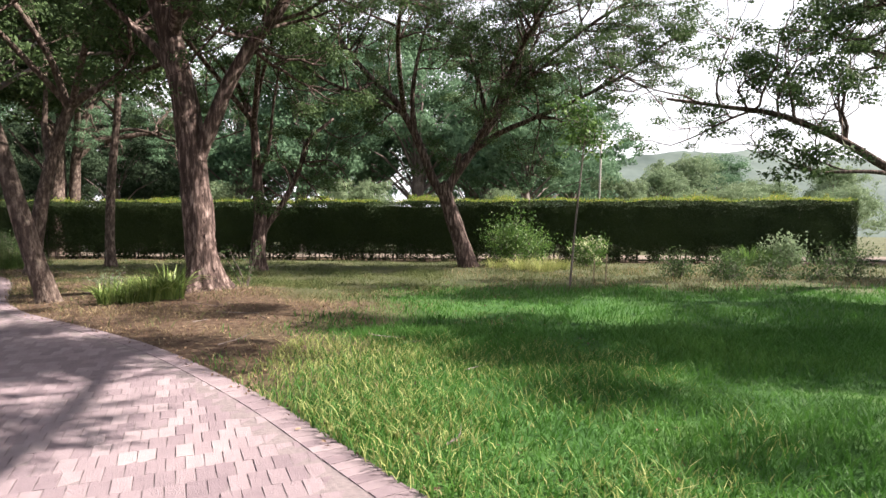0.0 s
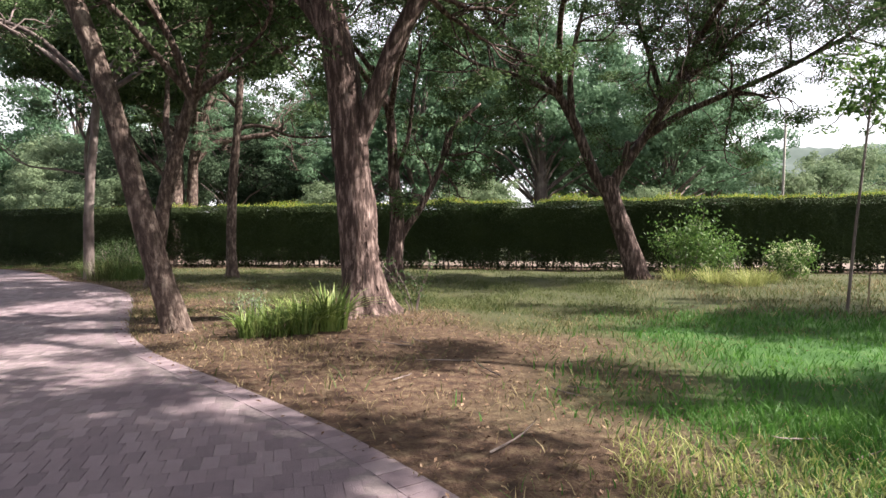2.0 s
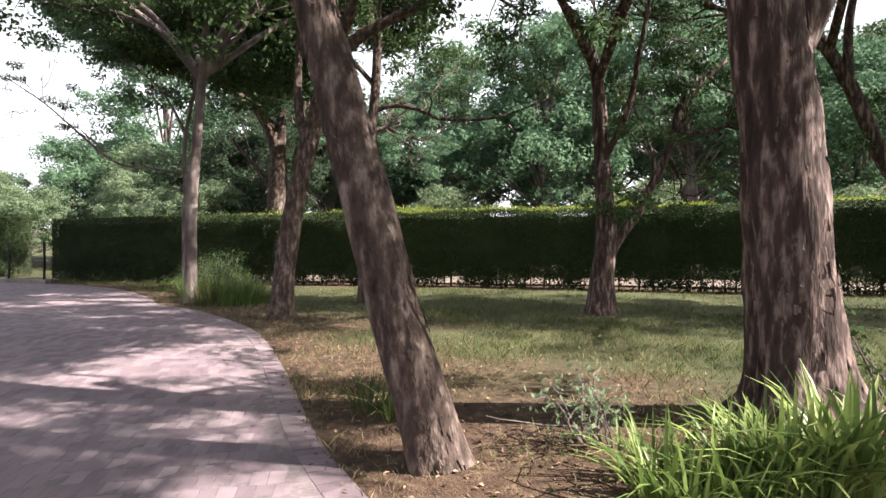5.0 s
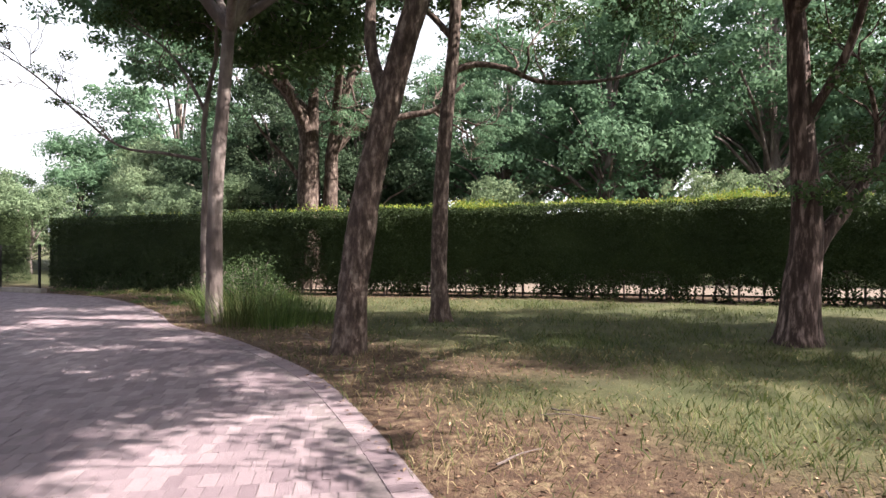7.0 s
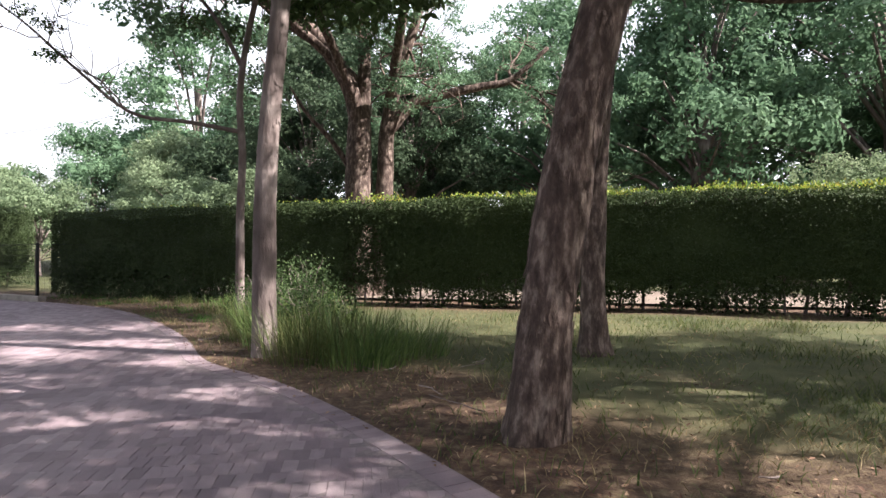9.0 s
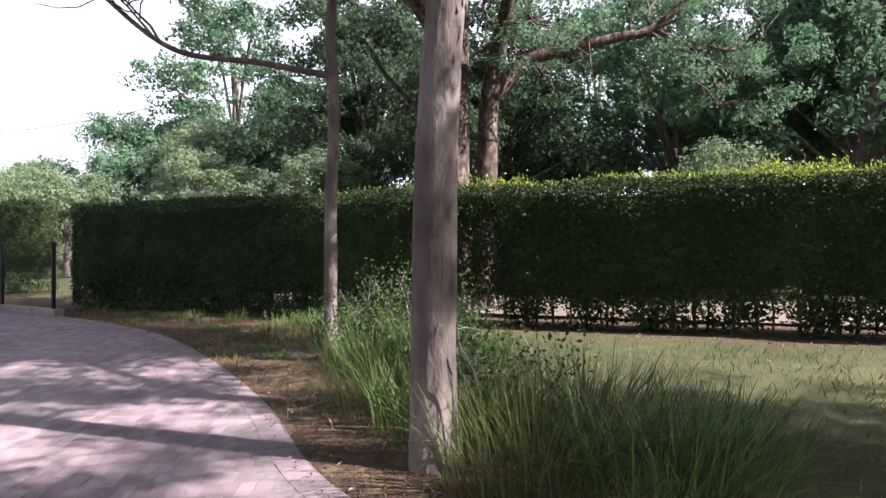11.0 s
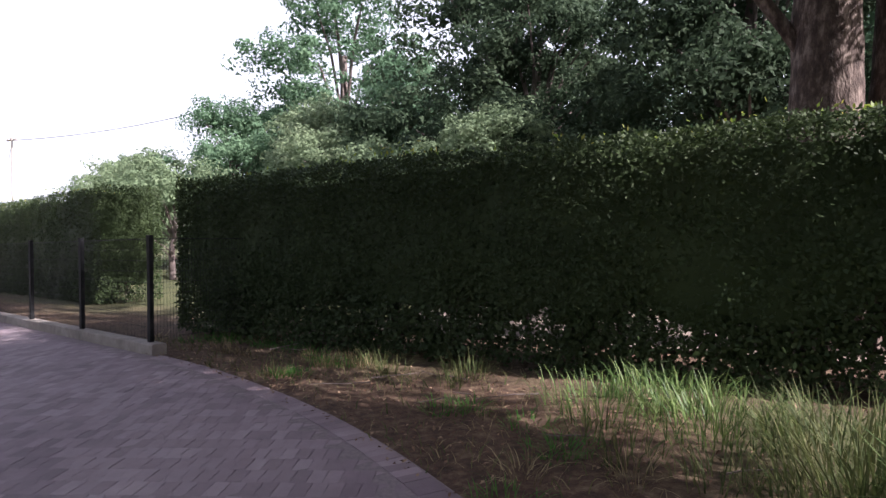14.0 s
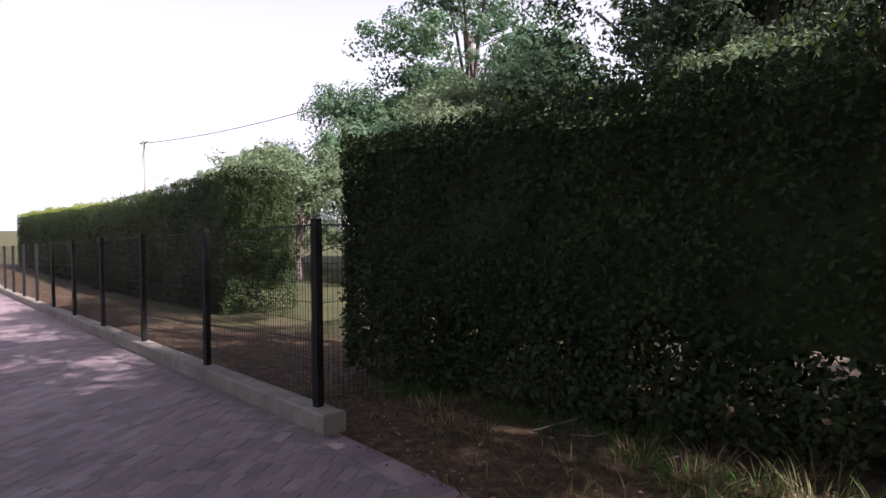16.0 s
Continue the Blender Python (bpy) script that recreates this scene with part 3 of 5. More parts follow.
def build_tree(base, limbs, label, bark, leaf, move=(0, 0), twig_n=5, sub_n=5, leaf_n=76, leaf_size=0.088, clump=0.23, reach=1.6, flare=0.5, rough=0.08, start=0.45, name="tree", sides=20, flakes=0, flake_size=0.04):
    """A tree from its main limbs [(control points, first and last radius, how thickly it bears leaf clumps)], in world places; boughs, twigs and leaf clumps grow from them."""
    base = (base[0] + move[0], base[1] + move[1])
    limbs = [([(x + move[0], y + move[1], z) for x, y, z in c], a, b, t) for c, a, b, t in limbs]
    tree = empty(name, *base)
    origin = np.array([base[0], base[1], gz(*base)])
    trunk, boughs, crown = Geo(), Geo(), Geo()
    sites, big = [], []
    for k, (ctrl, r0, r1, bears) in enumerate(limbs):
        pts = smooth([np.array(c) for c in ctrl], 8 if k else 14)
        rad = np.linspace(r0, r1, len(pts))
        if k == 0:
            trunk.tube(pts - origin, rad, sides + 16, rough, flare)
        else:
            boughs.tube(pts - origin, rad, sides // 2 + 4, rough * 0.7)
        if not bears:
            continue
        seglen = np.linalg.norm(np.diff(pts, axis=0), axis=1).sum()
        for _ in range(max(2, int(sub_n * seglen / 4.9))):
            f = start + (1 - start) * rng.random()
            i = min(len(pts) - 2, int(f * (len(pts) - 1)))
            d = unit(pts[i + 1] - pts[i])
            out = unit(d * 0.6 + rng.normal(size=3) * 0.8 + np.array([0, 0, 0.25]))
            ln = reach * (0.6 + 0.8 * rng.random())
            b1 = wiggle_path(pts[i], out, ln, 6, 0.28, 0.05)
            rr = min(rad[i] * 0.6, 0.05)
            boughs.tube(b1 - origin, np.linspace(rr, rr * 0.35, 7), 5, cap=False)
            for _ in range(int(twig_n * 1.35)):
                j = rng.integers(2, 7)
                d2 = unit(b1[j] - b1[j - 1])
                o2 = unit(d2 * 0.7 + rng.normal(size=3) * 0.8 + np.array([0, 0, 0.2]))
                b2 = wiggle_path(b1[j], o2, ln * (0.35 + 0.4 * rng.random()), 4, 0.35, 0.06)
                boughs.tube(b2 - origin, np.linspace(max(rr * 0.4, 0.012), 0.007, 5), 3, cap=False)
                if bears >= 1 or rng.random() < bears:
                    sites.append(b2[-1])
                    big.append(max(1.0, bears ** 0.5) * (0.75 + 0.6 * rng.random()))
    S = np.array(sites)
    leaf_n = int(leaf_n * 2.1)
    c = np.repeat(S, leaf_n, axis=0)
    b = np.repeat(np.array(big), leaf_n)[:, None]
    off = rng.normal(size=c.shape)
    off = unit(off) * (0.35 + 0.65 * rng.random((len(c), 1))) * clump * np.array([1.6, 1.6, 0.62]) * b + np.array([0, 0, 0.06])
    v, f = leaves(c + off - origin, leaf_size * 0.85 * b, leaf_size * 0.42 * b, spread=0.55, facing=unit(off) * 0.8 + np.array([0, 0, 0.5]))
    crown.add(v, f)
    part("trunk", trunk.mesh("trunk", bark, True), tree)
    if flakes:
        ctrl, r0, r1, _ = limbs[0]
        pts = smooth([np.array(c) for c in ctrl], 14)
        rad = np.linspace(r0, r1, len(pts))
        g = Geo()
        for _ in range(flakes):
            f = rng.random() * 0.97
            i = int(f * (len(pts) - 2)) + 1
            t = unit(pts[i + 1] - pts[i]) if i + 1 < len(pts) else np.array([0, 0, 1.0])
            a = rng.random() * 6.283
            nrm = unit(np.cross(np.cross(t, np.array([math.cos(a), math.sin(a), 0.0])), t))
            sd = np.cross(t, nrm)
            h = pts[i][2] - pts[0][2]
            r = rad[i] * (1.015 + flare * 0.8 * math.exp(-h / 0.22))
            w, ln, lift = flake_size * (0.25 + 0.9 * rng.random() ** 2), flake_size * (1.0 + 3.2 * rng.random()), 0.003 + 0.009 * rng.random()
            t, sd = unit(t + sd * rng.normal() * 0.18), unit(sd - t * rng.normal() * 0.25)
            c = pts[i] + nrm * r
            q = [c - sd * w * 0.5 + t * ln * 0.5, c + sd * w * 0.4 + t * ln * 0.45, c + sd * w * 0.55 + nrm * lift * 0.6, c + sd * w * 0.3 - t * ln * 0.5 + nrm * lift, c - sd * w * 0.4 - t * ln * 0.42 + nrm * lift * 1.2, c - sd * w * 0.55 + nrm * lift * 0.5]
            g.add(np.array(q) - origin, [(0, 1, 2, 5), (5, 2, 3, 4)])
        tagged(part("bark_flaking", g.mesh("bark_flaking", bark), tree, "curling flakes of bark"), kind="stuff")
    if boughs.n:
        tagged(part("branching", boughs.mesh("branching", bark, True), tree), kind="stuff")
    part("crown", crown.mesh("crown", leaf), tree)
    return tagged(tree, label, "tree", "garden trees")


build_tree((-4.66, 11.5), [
    ([(-4.62, 11.5, -0.1), (-4.72, 11.5, 1.0), (-4.88, 11.49, 2.4), (-5.05, 11.48, 3.7), (-5.3, 11.46, 4.8), (-5.7, 11.4, 6.2)], 0.31, 0.2, False),
    ([(-4.85, 11.5, 2.5), (-4.5, 11.5, 3.4), (-4.2, 11.55, 4.2), (-3.75, 11.6, 5.0), (-3.2, 11.7, 5.8), (-2.6, 12.0, 7.2)], 0.17, 0.09, True),
    ([(-5.7, 11.4, 6.1), (-6.4, 11.0, 7.2), (-7.4, 10.4, 8.2), (-8.6, 9.8, 9.0)], 0.17, 0.06, True),
    ([(-5.6, 11.4, 5.9), (-5.2, 12.2, 7.2), (-4.8, 13.2, 8.6), (-4.6, 14.2, 9.4)], 0.15, 0.05, 3),
    ([(-5.5, 11.4, 5.6), (-5.0, 10.2, 7.0), (-4.4, 9.0, 8.0), (-3.6, 8.0, 8.6)], 0.14, 0.05, 3),
    # next four boughs: high out of view, added to shade drive and litter
    ([(-5.3, 11.5, 5.3), (-3.2, 11.0, 7.4), (-0.8, 10.4, 8.6), (1.6, 9.8, 9.0), (3.6, 9.2, 9.2)], 0.14, 0.04, 0.6),
    ([(-5.3, 11.5, 5.3), (-3.5, 10.0, 7.2), (-1.5, 8.0, 8.4), (0.5, 6.0, 9.0), (2.5, 4.5, 9.2)], 0.16, 0.04, 2),
    ([(-5.5, 11.4, 5.8), (-6.0, 9.5, 7.6), (-6.5, 7.0, 8.6), (-6.8, 4.5, 9.0)], 0.15, 0.04, 3),
    ([(-5.3, 11.5, 5.0), (-4.2, 9.5, 6.6), (-2.6, 7.6, 7.6), (-1.0, 6.2, 8.0)], 0.13, 0.04, 3),
    ([(-5.1, 11.5, 4.0), (-5.7, 11.6, 4.8), (-6.6, 11.9, 5.6), (-7.6, 12.3, 6.6)], 0.12, 0.04, True),
], "large old tree with thick reddish flaking bark", M_BARK, M_LEAF, move=(-0.21, 0.62), twig_n=6, sub_n=8, reach=1.9, flare=1.15, rough=0.17, flakes=1500, flake_size=0.032)

build_tree((-7.12, 10.95), [
    ([(-7.1, 10.97, -0.3), (-7.35, 10.9, 0.6), (-7.58, 10.86, 1.4), (-7.83, 10.82, 2.3), (-8.1, 10.78, 3.2), (-8.5, 10.72, 4.3), (-8.95, 10.66, 5.2)], 0.175, 0.11, False),
    ([(-8.9, 10.67, 5.1), (-9.6, 10.5, 5.8), (-10.6, 10.2, 6.4), (-11.6, 9.8, 7.0)], 0.1, 0.03, True),
    ([(-8.9, 10.67, 5.1), (-9.2, 11.2, 6.2), (-9.4, 12.0, 7.3), (-9.5, 12.6, 8.2)], 0.1, 0.03, True),
    ([(-8.6, 10.7, 4.6), (-8.6, 10.0, 5.6), (-8.4, 9.0, 6.6), (-8.3, 8.2, 7.2)], 0.08, 0.03, True),
], "leaning slender tree with brown bark beside the drive", M_BARK_SMOOTH, M_LEAF, move=(-0.1, 0.0), reach=1.7, sub_n=7, flare=0.35, rough=0.13, flakes=1300, flake_size=0.032)

build_tree((-12.15, 17.55), [
    ([(-12.18, 17.53, -0.5), (-12.1, 17.56, 0.5), (-11.97, 17.6, 1.6), (-11.75, 17.65, 2.7), (-11.5, 17.7, 3.7), (-11.2, 17.78, 4.7)], 0.21, 0.15, False),
    ([(-11.22, 17.78, 4.6), (-10.6, 17.9, 5.15), (-9.6, 18.2, 5.7), (-8.4, 18.6, 6.4), (-7.2, 19.0, 7.4)], 0.13, 0.04, True),
    ([(-11.25, 17.75, 4.5), (-11.4, 17.2, 5.8), (-11.8, 16.4, 7.0), (-12.2, 15.6, 7.8)], 0.12, 0.04, True),
    # next two boughs: added overhead to shade the drive
    ([(-11.2, 17.8, 4.6), (-12.3, 16.2, 6.4), (-13.4, 14.6, 7.6), (-14.6, 13.0, 8.2)], 0.1, 0.03, 3),
    ([(-11.2, 17.8, 4.6), (-9.8, 16.4, 6.6), (-8.4, 15.0, 7.8), (-7.0, 13.6, 8.4)], 0.1, 0.03, 3),
    ([(-11.7, 17.65, 2.9), (-12.0, 17.8, 3.8), (-12.1, 18.0, 4.8), (-12.4, 18.4, 6.2), (-12.9, 18.8, 7.4)], 0.1, 0.03, True),
], "leaning tree with flaking pale patches on brown bark", M_BARK_SMOOTH, M_LEAF, move=(-0.06, 0.26), reach=1.7, sub_n=8, flare=0.4, rough=0.12, flakes=1000, flake_size=0.04)

build_tree((-11.77, 20.9), [
    ([(-11.77, 20.9, -0.5), (-11.8, 20.9, 0.9), (-11.77, 20.9, 2.3), (-11.7, 20.91, 3.5), (-11.6, 20.93, 4.7), (-11.55, 20.95, 6.0)], 0.165, 0.11, False),
    ([(-11.62, 20.93, 4.35), (-11.2, 21.0, 4.5), (-10.6, 21.2, 4.45), (-9.9, 21.4, 4.2), (-8.6, 21.8, 4.3), (-7.4, 22.2, 4.8)], 0.07, 0.025, True),
    ([(-11.6, 20.93, 5.0), (-12.2, 20.8, 5.6), (-13.0, 20.6, 5.9), (-14.2, 20.5, 6.5)], 0.07, 0.03, True),
    ([(-11.55, 20.95, 5.9), (-11.4, 20.6, 7.0), (-11.0, 20.0, 8.0), (-10.6, 19.4, 8.6)], 0.1, 0.03, True),
    ([(-11.55, 20.95, 5.8), (-12.0, 21.6, 7.0), (-12.4, 22.4, 8.0), (-12.6, 23.2, 8.6)], 0.09, 0.03, True),
], "slender straight tree with dark brown bark", M_BARK_SMOOTH, M_LEAF, move=(-0.22, 0.63), reach=1.6, flare=0.6, rough=0.07)

build_tree((-16.35, 21.3), [
    ([(-16.35, 21.32, -0.7), (-16.36, 21.32, 0.5), (-16.36, 21.32, 1.6), (-16.3, 21.33, 2.7), (-16.2, 21.34, 3.8), (-16.1, 21.35, 5.2)], 0.16, 0.11, False),
    ([(-16.12, 21.35, 5.1), (-15.4, 21.2, 6.1), (-14.4, 20.9, 7.0), (-13.4, 20.5, 7.6)], 0.1, 0.03, True),
    ([(-16.12, 21.35, 5.0), (-16.8, 20.8, 6.0), (-17.8, 20.2, 6.8), (-18.8, 19.6, 7.4)], 0.1, 0.03, True),
    # next five boughs: added high over drive and verge to block the sun
    ([(-16.1, 21.35, 5.0), (-14.8, 19.8, 6.8), (-13.6, 18.2, 7.8)], 0.09, 0.03, 3),
    ([(-16.1, 21.35, 5.1), (-16.6, 23.6, 6.8), (-17.4, 25.6, 7.8)], 0.09, 0.03, 3),
    ([(-16.12, 21.35, 5.1), (-17.6, 22.0, 6.4), (-19.4, 22.6, 7.2), (-21.0, 23.2, 7.8)], 0.09, 0.03, 3),
    ([(-16.1, 21.35, 5.1), (-15.2, 22.6, 7.2), (-14.2, 23.8, 8.4), (-13.0, 24.8, 9.0)], 0.09, 0.03, 3),
    ([(-16.1, 21.35, 5.1), (-14.6, 21.8, 7.2), (-12.6, 22.2, 8.6), (-10.8, 22.6, 9.2)], 0.09, 0.03, 1.8),
    ([(-16.14, 21.35, 4.8), (-16.4, 22.2, 6.0), (-16.8, 23.2, 7.0), (-17.2, 24.0, 7.8)], 0.1, 0.03, True),
    # last four boughs: more added cover to darken the verge and drive's end
    ([(-16.1, 21.35, 5.1), (-16.8, 23.8, 6.6), (-17.6, 26.2, 7.2), (-18.2, 28.2, 7.6)], 0.09, 0.03, 4),
    ([(-16.1, 21.35, 5.1), (-18.0, 23.4, 6.8), (-20.0, 25.4, 7.4), (-21.8, 27.0, 7.8)], 0.09, 0.03, 1),
    ([(-16.1, 21.35, 5.1), (-14.4, 23.0, 7.0), (-12.6, 25.0, 7.8), (-11.0, 26.6, 8.2)], 0.09, 0.03, 3),
    ([(-16.1, 21.35, 5.1), (-17.6, 21.0, 6.8), (-19.4, 20.8, 7.6), (-21.0, 20.6, 8.0)], 0.09, 0.03, 0.8),
], "upright tree with smooth grey-brown bark among tall grass", M_BARK_GREY, M_LEAF, move=(0.25, -1.09), reach=1.7, sub_n=8, flare=0.2, rough=0.05, leaf_size=0.1, clump=0.27, flakes=110, flake_size=0.035)

build_tree((-18.95, 24.25), [
    ([(-18.92, 24.25, -0.8), (-18.92, 24.25, 0.4), (-18.93, 24.25, 1.5), (-18.9, 24.25, 2.6), (-18.95, 24.22, 3.6), (-18.85, 24.25, 4.6), (-18.6, 24.3, 5.8)], 0.088, 0.05, False),
    ([(-18.94, 24.22, 3.0), (-19.8, 23.9, 3.15), (-20.8, 23.5, 3.3), (-21.8, 23.2, 4.1), (-22.8, 22.9, 5.0), (-24.0, 22.6, 5.8)], 0.045, 0.014, 0.2),
    ([(-18.9, 24.22, 4.2), (-19.6, 24.4, 5.2), (-20.4, 24.5, 6.0), (-21.6, 24.4, 6.8)], 0.05, 0.02, True),
    ([(-18.65, 24.3, 5.6), (-18.2, 23.6, 6.6), (-17.8, 22.8, 7.4)], 0.05, 0.02, True),
], "thin straight young tree with a long low bough", M_BARK_GREY, M_LEAF, move=(0.29, -0.99), reach=1.2, flare=0.1, rough=0.04, leaf_n=80, leaf_size=0.095, start=0.4, sub_n=6, twig_n=6)

build_tree((-6.25, 18.9), [
    ([(-6.22, 18.92, -0.35), (-6.2, 18.92, 0.4), (-6.14, 18.94, 1.2), (-6.2, 18.92, 2.2), (-6.28, 18.9, 3.1), (-6.42, 18.87, 4.6), (-6.9, 18.7, 5.8)], 0.27, 0.09, False),
    ([(-6.1, 18.95, 0.9), (-5.9, 19.0, 1.3), (-5.5, 19.1, 1.9), (-5.0, 19.24, 3.0), (-4.7, 19.3, 4.1), (-3.9, 19.5, 4.9)], 0.13, 0.05, True),
    ([(-6.9, 18.7, 5.7), (-7.6, 18.4, 6.6), (-8.6, 18.0, 7.4)], 0.08, 0.03, True),
    ([(-6.4, 18.87, 4.4), (-6.0, 18.2, 5.6), (-5.4, 17.4, 6.8), (-4.8, 16.8, 7.6)], 0.08, 0.03, True),
    # next two boughs: added towards the drive to dapple it
    ([(-6.4, 18.87, 4.4), (-5.6, 16.8, 6.0), (-4.8, 14.8, 7.0), (-4.0, 13.2, 7.6)], 0.09, 0.03, 3),
    ([(-6.4, 18.87, 4.6), (-7.4, 17.0, 6.2), (-8.0, 15.4, 7.2), (-8.4, 14.0, 7.8)], 0.09, 0.03, 3),
    ([(-6.25, 18.9, 2.8), (-5.8, 18.6, 3.8), (-5.6, 18.3, 5.0), (-5.4, 18.2, 6.2)], 0.07, 0.03, True),
], "dark tree with two rising stems", M_BARK, M_LEAF, move=(0, 1.0), reach=1.6, flare=0.5, rough=0.1, twig_n=6, sub_n=8)

build_tree((1.05, 22.0), [
    ([(1.02, 22.0, -0.25), (0.78, 22.0, 0.6), (0.48, 22.0, 1.4), (0.15, 22.0, 2.3), (0.02, 22.0, 2.9)], 0.33, 0.24, False),
    ([(0.0, 22.0, 2.5), (-0.4, 22.0, 3.1), (-1.05, 21.95, 4.6), (-1.8, 21.9, 5.8), (-2.7, 21.8, 6.6), (-3.6, 21.6, 7.6), (-4.3, 21.4, 8.6)], 0.19, 0.05, 1.2),
    ([(0.1, 22.0, 2.5), (0.3, 22.0, 3.0), (1.0, 22.0, 4.1), (2.0, 22.0, 5.7), (2.6, 22.0, 7.5), (3.3, 22.0, 8.8)], 0.2, 0.05, 1.2),
    ([(1.1, 22.0, 4.2), (2.0, 21.8, 4.8), (2.9, 21.6, 5.2), (4.3, 21.3, 5.8), (6.0, 20.9, 6.7), (7.4, 20.6, 7.8)], 0.12, 0.03, 1.2),
    ([(-1.1, 21.95, 4.7), (-1.2, 21.7, 6.0), (-1.0, 21.4, 7.4), (-0.6, 21.0, 8.8)], 0.11, 0.03, 1.2),
    ([(-1.5, 21.9, 5.4), (-2.8, 21.4, 5.9), (-4.0, 21.0, 6.2), (-5.2, 20.6, 6.9)], 0.09, 0.03, 1.2),
    ([(1.6, 22.0, 5.1), (1.2, 22.3, 6.5), (0.8, 22.6, 8.0), (0.6, 22.8, 9.2)], 0.1, 0.03, 1.2),
    ([(1.0, 22.0, 4.1), (1.6, 21.2, 5.2), (2.6, 20.2, 6.2), (3.6, 19.4, 7.0)], 0.1, 0.03, True),
    ([(0.25, 22.0, 2.9), (0.45, 21.9, 3.4), (0.55, 21.9, 4.0)], 0.14, 0.09, False),
    # last three boughs: added to put the turf in shade
    ([(1.6, 22.0, 5.1), (2.2, 20.0, 6.8), (2.8, 18.0, 7.8), (3.4, 16.2, 8.4)], 0.1, 0.03, 0.8),
    ([(-1.5, 21.9, 5.4), (-1.6, 20.0, 7.0), (-1.4, 18.2, 8.0), (-1.0, 16.6, 8.6)], 0.1, 0.03, 0.7),
    ([(2.3, 22.0, 6.6), (3.8, 21.0, 7.6), (5.2, 19.6, 8.4), (6.6, 18.2, 8.8)], 0.09, 0.03, 1),
], "spreading tree with a leaning trunk and a wide forked crown", M_BARK, M_LEAF, move=(-0.12, 0.0), twig_n=6, sub_n=11, reach=2.1, flare=0.4, rough=0.1, leaf_n=84, leaf_size=0.08, clump=0.25, start=0.45)

build_tree((-18.6, 30.1), [
    ([(-18.9, 30.05, -0.8), (-19.0, 30.0, 1.4), (-19.05, 29.98, 3.4), (-19.1, 29.97, 4.8), (-19.7, 29.8, 6.1), (-20.9, 29.5, 7.6)], 0.5, 0.18, False),
    ([(-18.4, 30.15, -0.7), (-18.35, 30.18, 1.4), (-18.3, 30.2, 2.8), (-18.25, 30.2, 4.3), (-17.95, 30.3, 5.9), (-17.5, 30.4, 7.3), (-17.1, 30.5, 9.0)], 0.32, 0.1, True),
    ([(-18.95, 30.0, 4.4), (-18.92, 30.0, 6.0), (-18.95, 30.0, 8.0), (-18.8, 30.0, 10.0)], 0.24, 0.07, True),
    ([(-18.2, 30.2, 4.2), (-17.6, 30.4, 4.9), (-16.8, 30.6, 5.2), (-15.6, 31.0, 5.5), (-14.8, 31.2, 5.7), (-13.8, 31.4, 6.6)], 0.2, 0.06, True),
    # next four boughs: added high over hedges and verge to cast shade
    ([(-19.0, 30.0, 4.6), (-19.5, 28.5, 6.8), (-20.0, 26.5, 8.6), (-20.5, 24.5, 9.6)], 0.15, 0.05, 5),
    ([(-18.2, 30.2, 5.0), (-17.0, 28.2, 7.2), (-16.0, 26.0, 8.8), (-15.0, 24.0, 9.6)], 0.15, 0.05, 5),
    ([(-19.0, 30.0, 5.5), (-21.5, 28.5, 7.8), (-23.5, 27.0, 9.2), (-24.8, 25.6, 9.8)], 0.14, 0.05, 5),
    ([(-19.7, 29.8, 6.1), (-22.0, 30.0, 8.0), (-24.5, 30.4, 9.2), (-26.6, 30.6, 9.8)], 0.13, 0.05, 3),
    ([(-20.0, 29.7, 6.5), (-21.4, 29.4, 7.4), (-22.8, 29.2, 8.6)], 0.13, 0.04, True),
    ([(-19.0, 30.0, 2.6), (-19.8, 29.8, 3.8), (-20.6, 29.6, 4.7), (-21.0, 29.4, 5.4)], 0.1, 0.03, False),
], "massive many-stemmed tree with brown bark beyond the hedge", M_BARK_SMOOTH, M_FOREST, move=(-0.08, -0.4), twig_n=6, sub_n=6, reach=2.1, leaf_n=80, leaf_size=0.095, clump=0.26, rough=0.08, start=0.6)

build_tree((13.2, 14.2), [
    ([(13.2, 14.2, 0.1), (13.1, 14.2, 1.2), (12.6, 14.2, 2.4), (12.2, 14.1, 3.4)], 0.3, 0.2, False),
    ([(12.4, 14.1, 2.6), (11.2, 14.0, 2.7), (10.1, 14.0, 3.1), (9.0, 14.0, 3.7), (7.6, 14.0, 4.2), (6.4, 14.0, 4.35), (5.0, 14.0, 4.5)], 0.14, 0.03, True),
    ([(10.6, 14.0, 2.9), (9.6, 13.8, 2.95), (8.3, 13.6, 2.9), (7.4, 13.4, 3.1)], 0.06, 0.02, True),
    ([(12.2, 14.1, 3.3), (11.2, 13.6, 4.6), (10.0, 13.0, 5.6), (8.6, 12.4, 6.4), (7.0, 11.8, 7.0)], 0.13, 0.03, True),
    ([(12.2, 14.1, 3.3), (12.0, 15.0, 4.8), (11.2, 16.0, 6.2), (10.0, 16.8, 7.2)], 0.12, 0.03, True),
    ([(12.2, 14.1, 3.3), (12.8, 13.4, 5.0), (13.2, 12.6, 6.6), (13.4, 12.0, 7.6)], 0.12, 0.03, True),
    ([(12.2, 14.1, 3.3), (11.6, 12.6, 4.6), (10.8, 11.0, 5.8), (10.0, 9.4, 6.8)], 0.12, 0.03, True),
], "old tree with long low boughs reaching over the lawn", M_BARK, M_LEAF, twig_n=6, sub_n=6, reach=1.7)

